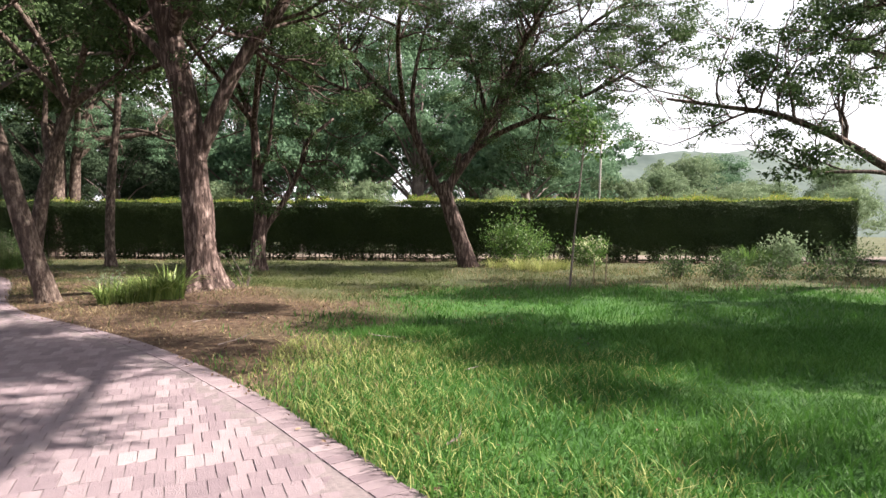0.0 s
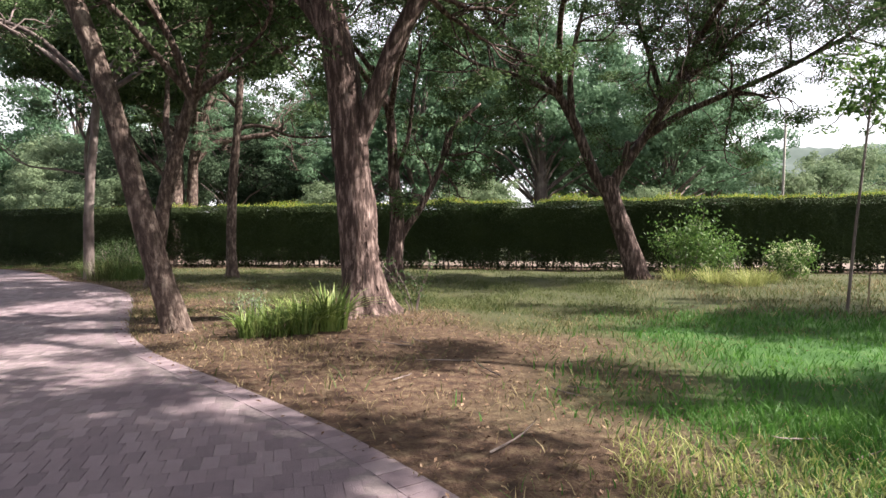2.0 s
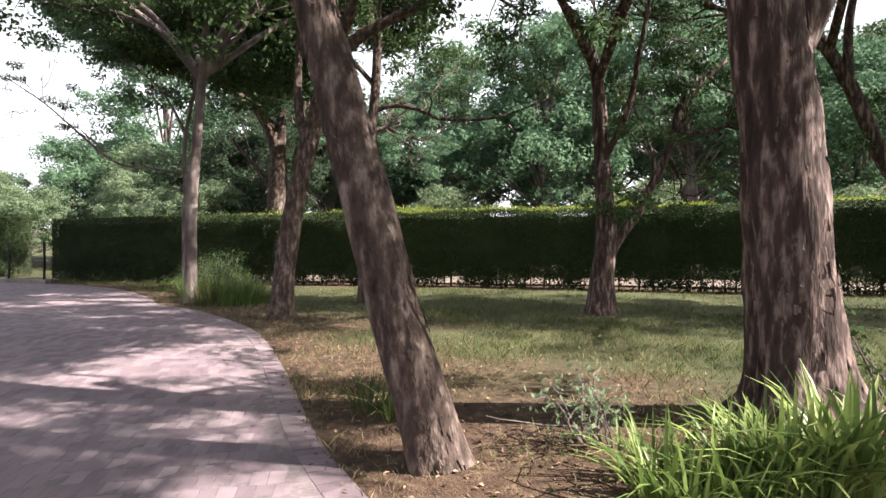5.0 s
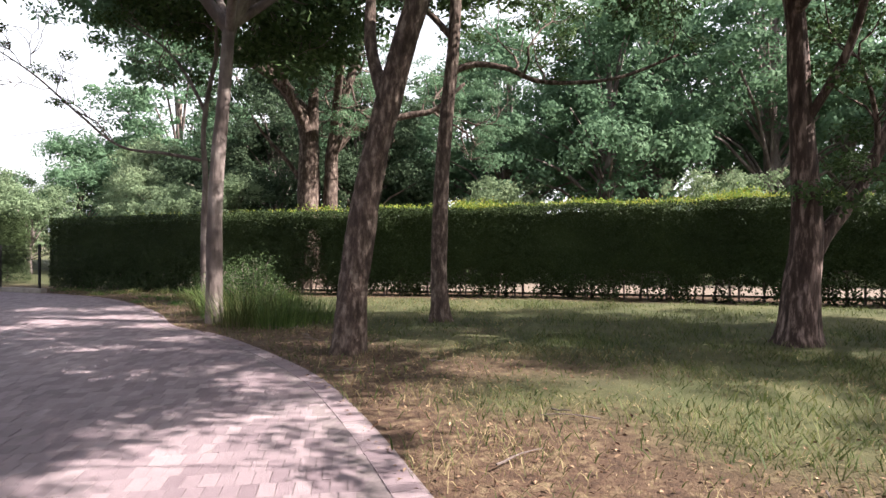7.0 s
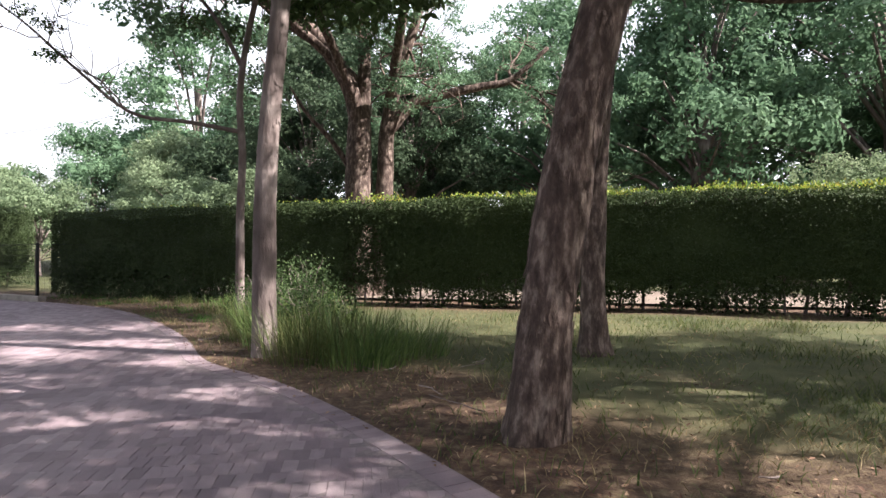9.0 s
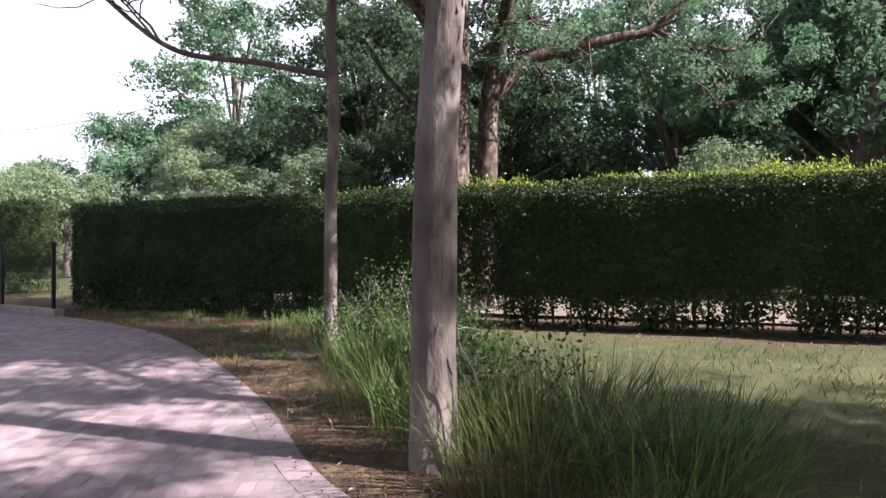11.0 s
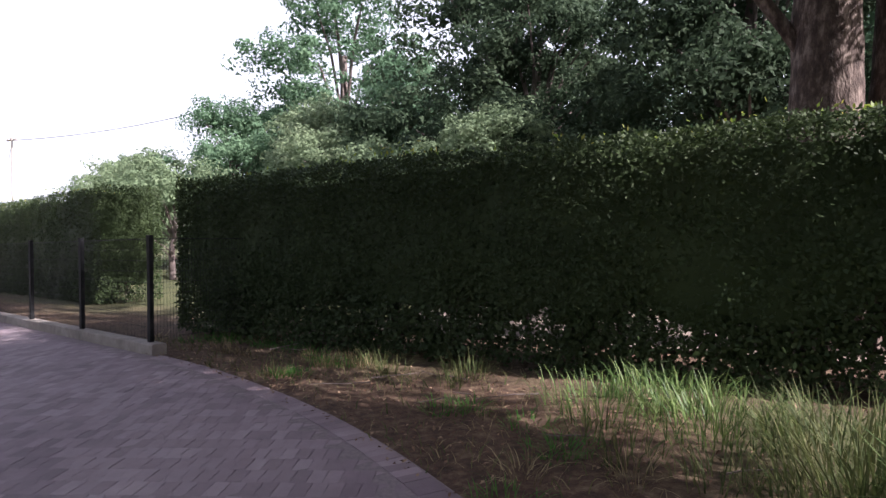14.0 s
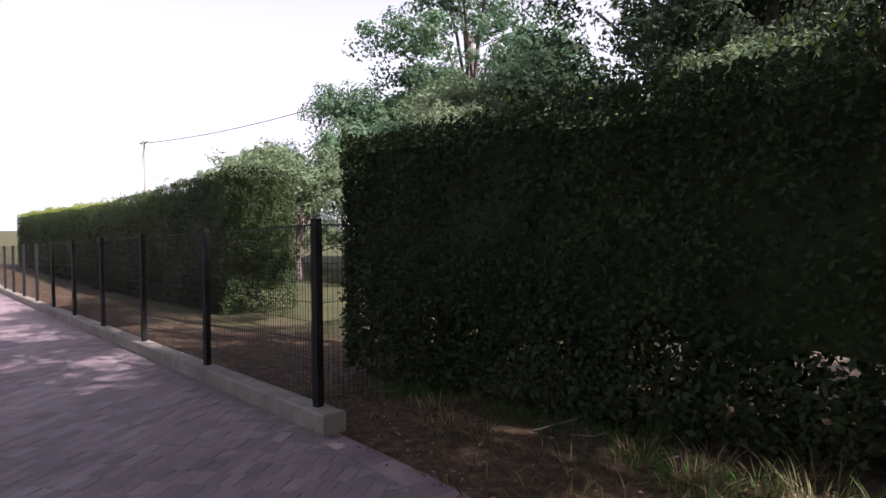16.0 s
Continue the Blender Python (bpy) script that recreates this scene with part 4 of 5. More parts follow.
# out-of-view tree, added to throw shade on the right of the lawn
build_tree((14.8, 5.5), [
    ([(14.8, 5.5, 0.2), (14.7, 5.6, 2.0), (14.5, 5.7, 4.0), (14.3, 5.8, 5.6)], 0.32, 0.22, False),
    ([(14.3, 5.8, 5.4), (13.0, 5.0, 6.4), (11.6, 4.2, 7.0), (10.0, 3.4, 7.4)], 0.14, 0.04, 0.4),
    ([(14.3, 5.8, 5.4), (13.2, 6.6, 6.6), (12.0, 7.6, 7.4), (10.6, 8.6, 7.8)], 0.14, 0.04, 2.5),
    ([(14.3, 5.8, 5.4), (12.0, 7.6, 7.0), (9.5, 8.8, 8.2), (6.5, 9.6, 8.8), (3.6, 9.8, 9.0)], 0.15, 0.04, 0.45),
    ([(14.3, 5.8, 5.4), (14.4, 7.4, 6.6), (14.2, 9.2, 7.4), (13.6, 10.8, 7.8)], 0.13, 0.04, 2.5),
    ([(14.3, 5.8, 5.4), (15.4, 5.2, 7.0), (16.6, 4.4, 8.2), (17.4, 3.6, 8.8)], 0.13, 0.04, True),
    ([(14.3, 5.8, 5.4), (13.6, 5.9, 7.4), (12.8, 6.0, 9.0), (12.0, 6.2, 10.0)], 0.13, 0.04, 1.2),
], "unseen large tree added at the lawn's side to cast shade", M_BARK, M_LEAF, move=(1.6, 0), twig_n=5, sub_n=6, reach=1.8, leaf_size=0.15, clump=0.34)

# this tree stands out of view, added so its crown dapples the drive
build_tree((4.8, -3.4), [
    ([(4.8, -3.4, 0.1), (4.7, -3.2, 2.0), (4.5, -2.9, 4.0), (4.3, -2.6, 5.6)], 0.3, 0.2, False),
    ([(4.3, -2.6, 5.4), (3.0, -1.4, 6.8), (1.6, 0.0, 7.8), (0.2, 1.4, 8.4)], 0.14, 0.04, 2),
    ([(4.3, -2.6, 5.4), (4.4, -0.8, 7.0), (4.2, 1.2, 8.2), (3.8, 3.2, 8.8)], 0.14, 0.04, 1),
    ([(4.3, -2.6, 5.4), (5.0, 0.5, 7.2), (4.6, 3.5, 8.2), (3.6, 6.2, 8.6), (2.6, 8.2, 8.8)], 0.14, 0.04, 1.3),
    ([(4.3, -2.6, 5.4), (6.0, 1.5, 7.4), (6.4, 5.2, 8.4), (5.6, 7.6, 8.8)], 0.13, 0.04, 0.8),
    ([(4.3, -2.6, 5.4), (2.6, -3.0, 7.0), (0.8, -3.0, 8.0), (-1.2, -2.8, 8.6)], 0.13, 0.04, True),
    ([(4.3, -2.6, 5.4), (5.8, -1.6, 7.0), (7.2, -0.4, 8.2), (8.4, 1.0, 8.8)], 0.13, 0.04, 0.15),
], "unseen large tree added beside the drive to cast shade", M_BARK, M_LEAF, twig_n=5, sub_n=6, reach=1.8, leaf_size=0.15, clump=0.34)

build_tree((2.95, 14.2), [
    ([(2.97, 14.2, -0.1), (3.05, 14.2, 1.5), (3.14, 14.2, 2.8), (3.2, 14.2, 3.7), (3.25, 14.2, 4.3)], 0.028, 0.012, True),
], "thin young sapling with light green leaves", M_BARK_GREY, M_LEAF_LIGHT, twig_n=3, sub_n=10, leaf_n=20, leaf_size=0.11, reach=0.7, flare=0.0, rough=0.02, start=0.55, clump=0.22, name="sapling", sides=4)


# ---- the wood beyond the hedge ----
def small_leaves(centres, size, facing, local):
    """Three-cornered small leaves lying on a surface with its normals in facing."""
    n = len(centres)
    nrm = unit(facing + local.normal(size=(n, 3)) * 0.5)
    d = unit(np.cross(nrm, local.normal(size=(n, 3)))) * size * (0.7 + 0.6 * local.random((n, 1)))
    b = np.cross(nrm, d) * 0.34
    return np.stack([centres - d * 0.4 + b, centres - d * 0.4 - b, centres + d * 0.6], 1).reshape(-1, 3), np.arange(3 * n).reshape(n, 3)


def wood_tree(kind, height, width, leaf, seed, lumps, tufts, per, size):
    """A round-headed woodland tree of lumpy foliage masses, at the origin."""
    local = np.random.default_rng(seed)
    tree = new("woodland_tree")
    g, c = Geo(), Geo()
    pts = np.array([(0, 0, -0.6), (0.1, 0, height * 0.25), (-0.1, 0.1, height * 0.5), (0.05, 0, height * 0.8)])
    g.tube(smooth(pts, 5), np.linspace(0.035 * height, 0.01 * height, 16), 8, 0.08, 0.3)
    for k in range(lumps):
        a, e = local.random() * 6.283, local.random()
        r = width * 0.5 * math.sqrt(local.random()) * (1.0 - 0.55 * e)
        z = height * (0.3 + 0.66 * e)
        cen = np.array([math.cos(a) * r, math.sin(a) * r, z])
        rad = width * (0.13 + 0.10 * local.random())
        g.tube(np.array([(0, 0, z * 0.55), cen * 0.5 + np.array([0, 0, z * 0.35]), cen]), [0.007 * height, 0.005 * height, 0.003 * height], 4, cap=False)
        # each mass is a head of smaller leafy tufts, fuller above than below
        for _ in range(tufts):
            d = unit(local.normal(size=3) + np.array([0, 0, 0.5]))
            q = cen + d * rad * np.array([1, 1, 0.78]) * (0.55 + 0.45 * local.random())
            rt = rad * (0.24 + 0.2 * local.random())
            e = unit(local.normal(size=(per, 3)) + d * 0.25)
            p = q + e * rt * np.array([1, 1, 0.68]) * (0.55 + 0.5 * local.random((per, 1)))
            c.add(*small_leaves(p, size, e + d * 0.4, local))
    part("trunk", g.mesh("trunk", M_BARK_GREY, True), tree)
    part("crown", c.mesh("crown", leaf), tree)
    tagged(tree, kind, "tree", "wood beyond the hedge")
    return tree


KINDS = [wood_tree("dense dark green woodland tree", 9.0, 8.0, M_FOREST, 1, 30, 16, 64, 0.15),
         wood_tree("grey-green rounded woodland tree", 6.5, 7.0, M_FOREST_GREY, 2, 28, 16, 60, 0.13),
         wood_tree("tall open dark woodland tree", 12.0, 9.0, M_FOREST, 3, 32, 16, 64, 0.17),
         wood_tree("low grey-green woodland thicket", 4.5, 6.0, M_FOREST_GREY, 4, 22, 15, 56, 0.115),
         wood_tree("dense dark woodland tree added unseen at the drive's side to block light", 10.0, 8.5, M_FOREST, 5, 26, 6, 20, 0.5),
         wood_tree("tall pine with an open crown, shade put into its dark colour", 12.0, 9.5, M_SHADED_PINE, 6, 30, 17, 64, 0.17)]
SPOTS = [  # kind, x, y, scale
    # kind 5: wood darkened by colour where the massive tree shades it
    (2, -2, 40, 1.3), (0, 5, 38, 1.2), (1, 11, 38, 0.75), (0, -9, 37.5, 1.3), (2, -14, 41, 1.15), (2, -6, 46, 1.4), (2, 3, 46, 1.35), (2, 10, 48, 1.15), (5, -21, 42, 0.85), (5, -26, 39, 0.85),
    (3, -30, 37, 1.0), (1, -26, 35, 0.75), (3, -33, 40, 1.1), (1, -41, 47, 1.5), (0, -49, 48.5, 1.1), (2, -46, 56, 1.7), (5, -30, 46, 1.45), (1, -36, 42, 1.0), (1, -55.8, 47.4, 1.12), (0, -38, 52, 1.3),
    (3, -50, 42, 1.3), (1, -64, 52, 1.3), (0, -56, 60, 1.1), (1, -72, 58, 1.3), (3, -60, 50, 1.4), (3, -44, 40, 1.2),
    (1, 15, 43, 0.9), (3, 18, 37, 0.9), (1, 20, 52, 1.2), (0, 27, 60, 1.0), (1, 37, 58, 1.2), (1, 23, 46, 0.8), (3, 26, 40, 0.9), (0, 14, 57, 0.8), (1, 30, 55, 0.9), (2, -18, 52, 1.2), (0, -10, 55, 1.4), (2, 2, 58, 1.1), (0, -27, 58, 1.3),
    (5, -20, 36.5, 0.8), (3, -13, 33.8, 0.8), (3, -5, 33.8, 0.8), (3, 3, 33.5, 0.7), (3, -23, 36, 0.7),
    # beside and behind the walk, never straight ahead: added unseen to block light
    (4, 22, 16, 1.0), (4, 17, -9, 1.0), (4, 4, -16, 1.0), (4, 27, 25, 1.0), (4, 22, 5, 1.0),
    (4, -12, -1, 1.0), (4, -17, 4, 1.3), (4, -22, 9, 1.0), (4, -27, 14, 1.3), (4, -33, 16, 1.0), (4, -40, 19, 1.3)]
used = [False] * 6
for k, x, y, s in SPOTS:
    m = pose(x, y, gz(x, y), 0, 0, (x * 37 + y * 91) % 360) @ Matrix.Diagonal((s, s, s * (0.92 + 0.16 * ((x * 13 + y * 7) % 1)), 1))
    if used[k]:
        t = copy_thing(KINDS[k], Matrix())
    else:
        t, used[k] = KINDS[k], True
    t.matrix_basis = m

# ---- far hills ----
def build_hill(name, cx, cy, w, d, h, seed):
    n = 60
    u = np.linspace(-1, 1, n)
    U, V = np.meshgrid(u, u)
    Z = h * np.clip(1 - U ** 2, 0, 1) * np.clip(1 - V ** 2, 0, 1)
    rg = np.array([noise.fractal(Vector((float(a) * 3, float(b) * 3, seed)), 1.0, 2.0, 5) for a, b in zip(U.ravel(), V.ravel())]).reshape(U.shape)
    Z = Z * (1 + 0.25 * rg) - 3
    idx = np.arange(n * n).reshape(n, n)
    f = np.stack([idx[:-1, :-1], idx[:-1, 1:], idx[1:, 1:], idx[1:, :-1]], -1).reshape(-1, 4)
    me = mesh_of(name, np.stack([cx + U * w, cy + V * d, Z], -1).reshape(-1, 3), f, M_HILL, True)
    tagged(part(name, me), "hazy bush-covered hill in the distance", "hill", kind="structure")


build_hill("backdrop_hill", 280, 520, 330, 200, 66, 1.0)

# ---- fence and kerb ----
POSTS = [(-27.34 - 2.345 * k, 26.24 + 0.492 * k) for k in range(18)]
KERB_H, FENCE_H = 0.15, 1.5


def build_kerb():
    line = np.array([(-27.08, 26.18)] + POSTS[1:])
    d = unit(np.gradient(line, axis=0))
    bk = np.stack([d[:, 1], -d[:, 0]], 1)
    bk *= np.sign(bk[:, 1:2])
    sect = [(-0.1, -0.1), (-0.1, KERB_H - 0.015), (-0.085, KERB_H), (0.085, KERB_H), (0.1, KERB_H - 0.015), (0.1, -0.1)]
    kerb = empty("kerb", -27.08, 26.18)
    o = np.array([-27.08, 26.18, gz(-27.08, 26.18)])
    for i in range(len(line) - 1):
        v = []
        for e, sh in ((line[i], 0.004), (line[i + 1], -0.004)):
            for a, h in sect:
                q = e + bk[i] * a + unit(line[i + 1] - line[i]) * sh
                v.append((q[0], q[1], gz(*q) + h))
        f = [(k, (k + 1) % 6, 6 + (k + 1) % 6, 6 + k) for k in range(6)] + [(5, 4, 3, 2, 1, 0), (6, 7, 8, 9, 10, 11)]
        part("kerb_length", mesh_of("kerb_length", np.array(v) - o, f, M_CONCRETE), kerb)
    tagged(kerb, "low weathered concrete kerb under the black fence", "kerb", kind="structure")


build_kerb()


def build_fence():
    fence = empty("fence", *POSTS[0])
    o = np.array([*POSTS[0], gz(*POSTS[0])])
    spots = POSTS
    for x, y in spots:
        g = Geo()
        z = gz(x, y) + KERB_H - 0.02
        g.box(x - 0.03, y - 0.03, z, x + 0.03, y + 0.03, z + FENCE_H)
        g.box(x - 0.034, y - 0.034, z + FENCE_H, x + 0.034, y + 0.034, z + FENCE_H + 0.012)
        g.v = [v - o for v in g.v]
        part("post", g.mesh("post", M_METAL), fence)
    ends = list(zip(spots[:-1], spots[1:])) + [(spots[0], (-26.9, 27.9))]
    for k, (a, b) in enumerate(ends):
        g = Geo()
        a, b = np.array(a), np.array(b)
        ln = np.linalg.norm(b - a)
        step = 0.045 if k < 4 or k == len(ends) - 1 else 0.12
        for s in np.arange(0.05, ln, step):
            q = a + (b - a) * s / ln
            z = gz(*q) + KERB_H + 0.03
            g.tube(np.array([(q[0], q[1], z), (q[0], q[1], z + FENCE_H - 0.08)]) - o, [0.0022, 0.0022], 3, cap=False)
        for h in np.concatenate([np.arange(0.05, FENCE_H, 0.155), [FENCE_H - 0.06]]):
            pa, pb = np.array([*a, gz(*a) + KERB_H + h]), np.array([*b, gz(*b) + KERB_H + h])
            g.tube(np.array([pa, pb]) - o, [0.003, 0.003], 3, cap=False)
        part("mesh_panel", g.mesh("mesh_panel", M_METAL), fence, "fine welded wire mesh")
    tagged(fence, "black powder-coated steel mesh fence on a concrete kerb", "fence")


build_fence()


# ---- the drive's pavers ----
def paver_mesh(name, material, w, l, h=0.05):
    c = 0.0015
    v = [(-w, -l, -h), (w, -l, -h), (w, l, -h), (-w, l, -h), (-w, -l, -c), (w, -l, -c), (w, l, -c), (-w, l, -c), (-w + c, -l + c, 0), (w - c, -l + c, 0), (w - c, l - c, 0), (-w + c, l - c, 0)]
    f = np.array([(0, 1, 5, 4), (1, 2, 6, 5), (2, 3, 7, 6), (3, 0, 4, 7), (4, 5, 6, 7)])
    return np.array(v[:4] + v[8:]), f


def build_pavers():
    road = bpy.data.objects["road"]
    v0, f0 = paver_mesh("paver", M_PAVER, 0.0495, 0.1005, 0.02)
    phi = radians(24)
    u, w = np.array([math.cos(phi), math.sin(phi)]), np.array([-math.sin(phi), math.cos(phi)])
    spots = []
    rows = np.arange(-80, 340)
    for r in rows:
        k = np.arange(-420, 240)
        p = ((k + 0.5 * (r % 2)) * 0.1025)[:, None] * u + (r * 0.2045) * w
        spots.append(p)
    P = np.concatenate(spots)
    P = P[(P[:, 0] > -46) & (P[:, 0] < 5) & (P[:, 1] > -3)]
    # keep a band along the drive
    lo = np.interp(-P[:, 0], -EDGE_LINE[:, 0], EDGE_LINE[:, 1])
    P = P[(P[:, 1] < lo + 1) & (P[:, 1] > lo - 12)]
    off = edge_offset(P[:, 0], P[:, 1])
    keep = (off < -0.2) & (off > -6.4)
    P, off = P[keep], off[keep]
    ang = np.full(len(P), phi) + rng.normal(size=len(P)) * 0.012
    dip = np.where(off > -0.36, 0.005, 0.0)   # the edge row lies over the cut ends
    # the row of pavers along the edge
    seg = np.linalg.norm(np.diff(EDGE_LINE, axis=0), axis=1)
    cum = np.concatenate([[0], np.cumsum(seg)])
    s = np.arange(2.0, np.interp(27.0, -EDGE_LINE[:, 0], cum), 0.107)
    ex, ey = np.interp(s, cum, EDGE_LINE[:, 0]), np.interp(s, cum, EDGE_LINE[:, 1])
    tx, ty = np.interp(s, cum, dirs[:, 0]), np.interp(s, cum, dirs[:, 1])
    E = np.stack([ex - ty * 0.115, ey + tx * 0.115], 1)
    P, ang = np.concatenate([P, E]), np.concatenate([ang, np.arctan2(ty, tx) + rng.normal(size=len(s)) * 0.015])
    z = ground(P[:, 0], P[:, 1]) - np.concatenate([dip, np.zeros(len(s))]) + rng.normal(size=len(P)) * 0.0012
    tilt = rng.normal(size=(len(P), 2)) * 0.006
    single = np.hypot(P[:, 0] + 1.95, P[:, 1] - 4.3) < 1.42
    idx = np.where(single)[0][:300]
    single[:] = False
    single[idx] = True
    me = mesh_of("paver", v0, f0, M_PAVER_ONE)
    for i in idx:
        ob = new("paver", me)
        ob.matrix_basis = Matrix.Translation((P[i, 0], P[i, 1], z[i])) @ Matrix.Rotation(ang[i], 4, "Z") @ Matrix.Rotation(tilt[i, 0], 4, "X") @ Matrix.Rotation(tilt[i, 1], 4, "Y")
        ob.parent = road
    rest = ~single
    Q, a, zz, tt = P[rest], ang[rest], z[rest], tilt[rest]
    ca, sa = np.cos(a)[:, None], np.sin(a)[:, None]
    x = Q[:, 0:1] + ca * v0[:, 0] - sa * v0[:, 1]
    y = Q[:, 1:2] + sa * v0[:, 0] + ca * v0[:, 1]
    h = zz[:, None] + v0[:, 2] + tt[:, 0:1] * v0[:, 1] - tt[:, 1:2] * v0[:, 0]
    V = np.stack([x, y, h], -1).reshape(-1, 3)
    F = (np.arange(len(Q))[:, None, None] * len(v0) + f0[None]).reshape(-1, 4)
    tagged(part("paving", mesh_of("paving", V, F, M_PAVER), road, "worn pinkish clay pavers in running bond"), kind="stuff")


build_pavers()


# ---- grass and low plants ----
def scatter(n, x0, x1, y0, y1, share):
    x, y = x0 + (x1 - x0) * rng.random(n), y0 + (y1 - y0) * rng.random(n)
    ok = (edge_offset(x, y) > -0.03) & (rng.random(n) < share(x, y))
    return x[ok], y[ok]


def grass(name, specs, material, label):
    g = Geo()
    for n, area, share, height, width, lean in specs:
        x, y = scatter(n, *area, share)
        g.add(*blades(x, y, height * (0.7 + 0.6 * (noise2(x, y, 0.9, 2.0) + 0.5)), width, lean))
    tagged(part(name, g.mesh(name, material)), label, "grass", kind="stuff")


def thin_share(x, y):
    return np.clip(1 - lawn_share(x, y) - 0.85 * litter_and_shade_share(x, y), 0, 1) * np.clip(0.55 + noise2(x, y, 0.7, 5.0), 0.1, 1) * (1 - 0.93 * hedge_foot_shade(x, y)) * (y < 27.2)


def verge_share(x, y):
    off = edge_offset(x, y)
    return np.clip(1.3 - off / 2.2, 0, 1) * np.clip(0.5 + 1.3 * noise2(x, y, 1.1, 13.0), 0.02, 1)


# pale dry grass over the sunlit patch, its colour adding to the light
def sun_patch_share(x, y):
    return np.clip(0.75 + 0.8 * noise2(x, y, 0.9, 17.0) - 0.3 * np.clip(x, 0, 3), 0.03, 1)


def dry_share(x, y):
    return (1 - 0.8 * lawn_share(x, y)) * np.clip(0.35 + 1.2 * noise2(x, y, 0.9, 11.0), 0.05, 1) * (y < 27.2)


grass("lawn_grass", [(70000, (-2.5, 6.0, 1.0, 8.0), lawn_share, 0.095, 0.009, 0.9), (32000, (-3, 14, 7.0, 15.0), lawn_share, 0.10, 0.014, 0.8), (9000, (4.0, 10.0, 1.0, 8.0), lawn_share, 0.09, 0.012, 0.8)], M_LAWN, "lush green lawn grass, uncut")
grass("thin_grass", [(34000, (-10, 1, 11, 20), thin_share, 0.075, 0.008, 1.1), (60000, (-13, 6, 8, 27), thin_share, 0.10, 0.011, 1.2), (20000, (-29, -12, 15, 28), thin_share, 0.09, 0.010, 0.9), (30000, (-28, -9, 11.5, 28), verge_share, 0.10, 0.007, 1.0), (11000, (2, 18, 13, 25), thin_share, 0.12, 0.014, 0.8)], M_OLIVE_GRASS, "thin olive-green grass under the trees")
grass("pale_sun_patch_grass", [(14000, (-1.8, 2.2, 2.2, 7.2), sun_patch_share, 0.09, 0.009, 1.0)], M_PALE, "pale dry grass by the drive, its colour also brightening the sun patch")
grass("dry_grass", [(60000, (-9, 1.5, 2.5, 14), dry_share, 0.06, 0.007, 1.6), (16000, (-12, -5, 11, 19), dry_share, 0.06, 0.007, 1.6), (22000, (-28, -8, 9, 28), dry_share, 0.08, 0.007, 1.5), (9000, (0, 14, 13.5, 22), dry_share, 0.14, 0.011, 0.9), (18000, (-28, -9, 11.5, 28), verge_share, 0.08, 0.006, 1.8)], M_DRY, "dry straw and dead grass")


def leaf_litter():
    n = 60000
    x, y = -29 + 31 * rng.random(n), 2 + 25 * rng.random(n)
    off = edge_offset(x, y)
    ok = (off > -0.15) & (off < 9) & (rng.random(n) < np.clip(litter_and_shade_share(x, y) + 0.12 + 0.1 * (off < 0.5), 0, 1))
    x, y, off = x[ok], y[ok], off[ok]
    c = np.stack([x, y, ground(x, y) + 0.05 * noise2(x, y, 0.5) * (1 - np.exp(-np.clip(off, 0, 50) / 0.6)) * (off > 0) + 0.006 + 0.012 * rng.random(len(x))], 1)
    v, f = leaves(c, 0.042, 0.02, spread=0.35, fold=0.12, facing=np.array([0, 0, 1.0]))
    tagged(part("leaf_litter", mesh_of("leaf_litter", v, f, M_LITTER)), "scattered dry brown leaves under the trees", "leaf litter", kind="stuff")


leaf_litter()


def strap_clump(x, y, n, length, width, material, label, spread=0.25, name="strap_plant", cat="plant", droop=1.0):
    """Long arching strap leaves from one foot."""
    o = empty(name, x, y)
    a = rng.random(n) * 6.283
    r = spread * np.sqrt(rng.random(n))
    root = np.stack([np.cos(a) * r, np.sin(a) * r, np.full(n, -0.03)], 1)
    out = np.stack([np.cos(a + rng.normal(size=n) * 0.5), np.sin(a + rng.normal(size=n) * 0.5), np.zeros(n)], 1)
    side = np.stack([-out[:, 1], out[:, 0], np.zeros(n)], 1)
    ln = length * (0.55 + 0.6 * rng.random(n))[:, None]
    lean = (0.15 + 0.75 * rng.random(n))[:, None] * droop
    v = []
    for t in (0.0, 0.35, 0.7, 1.0):
        c = root + out * ln * lean * (t ** 1.6) + np.array([0, 0, 1.0]) * ln * (t - 0.45 * lean * t ** 2.4)
        wd = width * (1.0, 1.0, 0.75, 0.12)[int(t * 3 + 0.01)] * 0.5
        v += [c - side * wd, c + side * wd]
    V = np.stack(v, 1).reshape(-1, 3)
    k = np.arange(n)[:, None] * 8
    F = np.concatenate([k + [0, 1, 3, 2], k + [2, 3, 5, 4], k + [4, 5, 7, 6]])
    tagged(part("leaf_tuft", mesh_of("leaf_tuft", V, F, material), o), kind="stuff")
    return tagged(o, label, cat, name.replace("_", " ") + " clumps")


def strap_leaf(lean, twist, width):
    """One long arching strap leaf with a keel, 1 m long, leaning along +x."""
    v = []
    for k, t in enumerate((0.0, 0.25, 0.5, 0.75, 1.0)):
        x, z = lean * t ** 1.7, t - 0.5 * lean * t ** 2.5
        w = width * (0.8, 1.0, 0.95, 0.65, 0.06)[k] * 0.5
        y = twist * t * t
        v += [(x, y - w, z + w * 0.35), (x, y, z), (x, y + w, z + w * 0.35)]
    f = np.array([(3 * a + b, 3 * a + b + 1, 3 * a + b + 4, 3 * a + b + 3) for a in range(4) for b in range(2)])
    return mesh_of("leaf", np.array(v), f, M_STRAP_ONE, True)


STRAP_LEAVES = [strap_leaf(0.12 + 0.13 * k, rng.normal() * 0.12, 0.05) for k in range(8)]


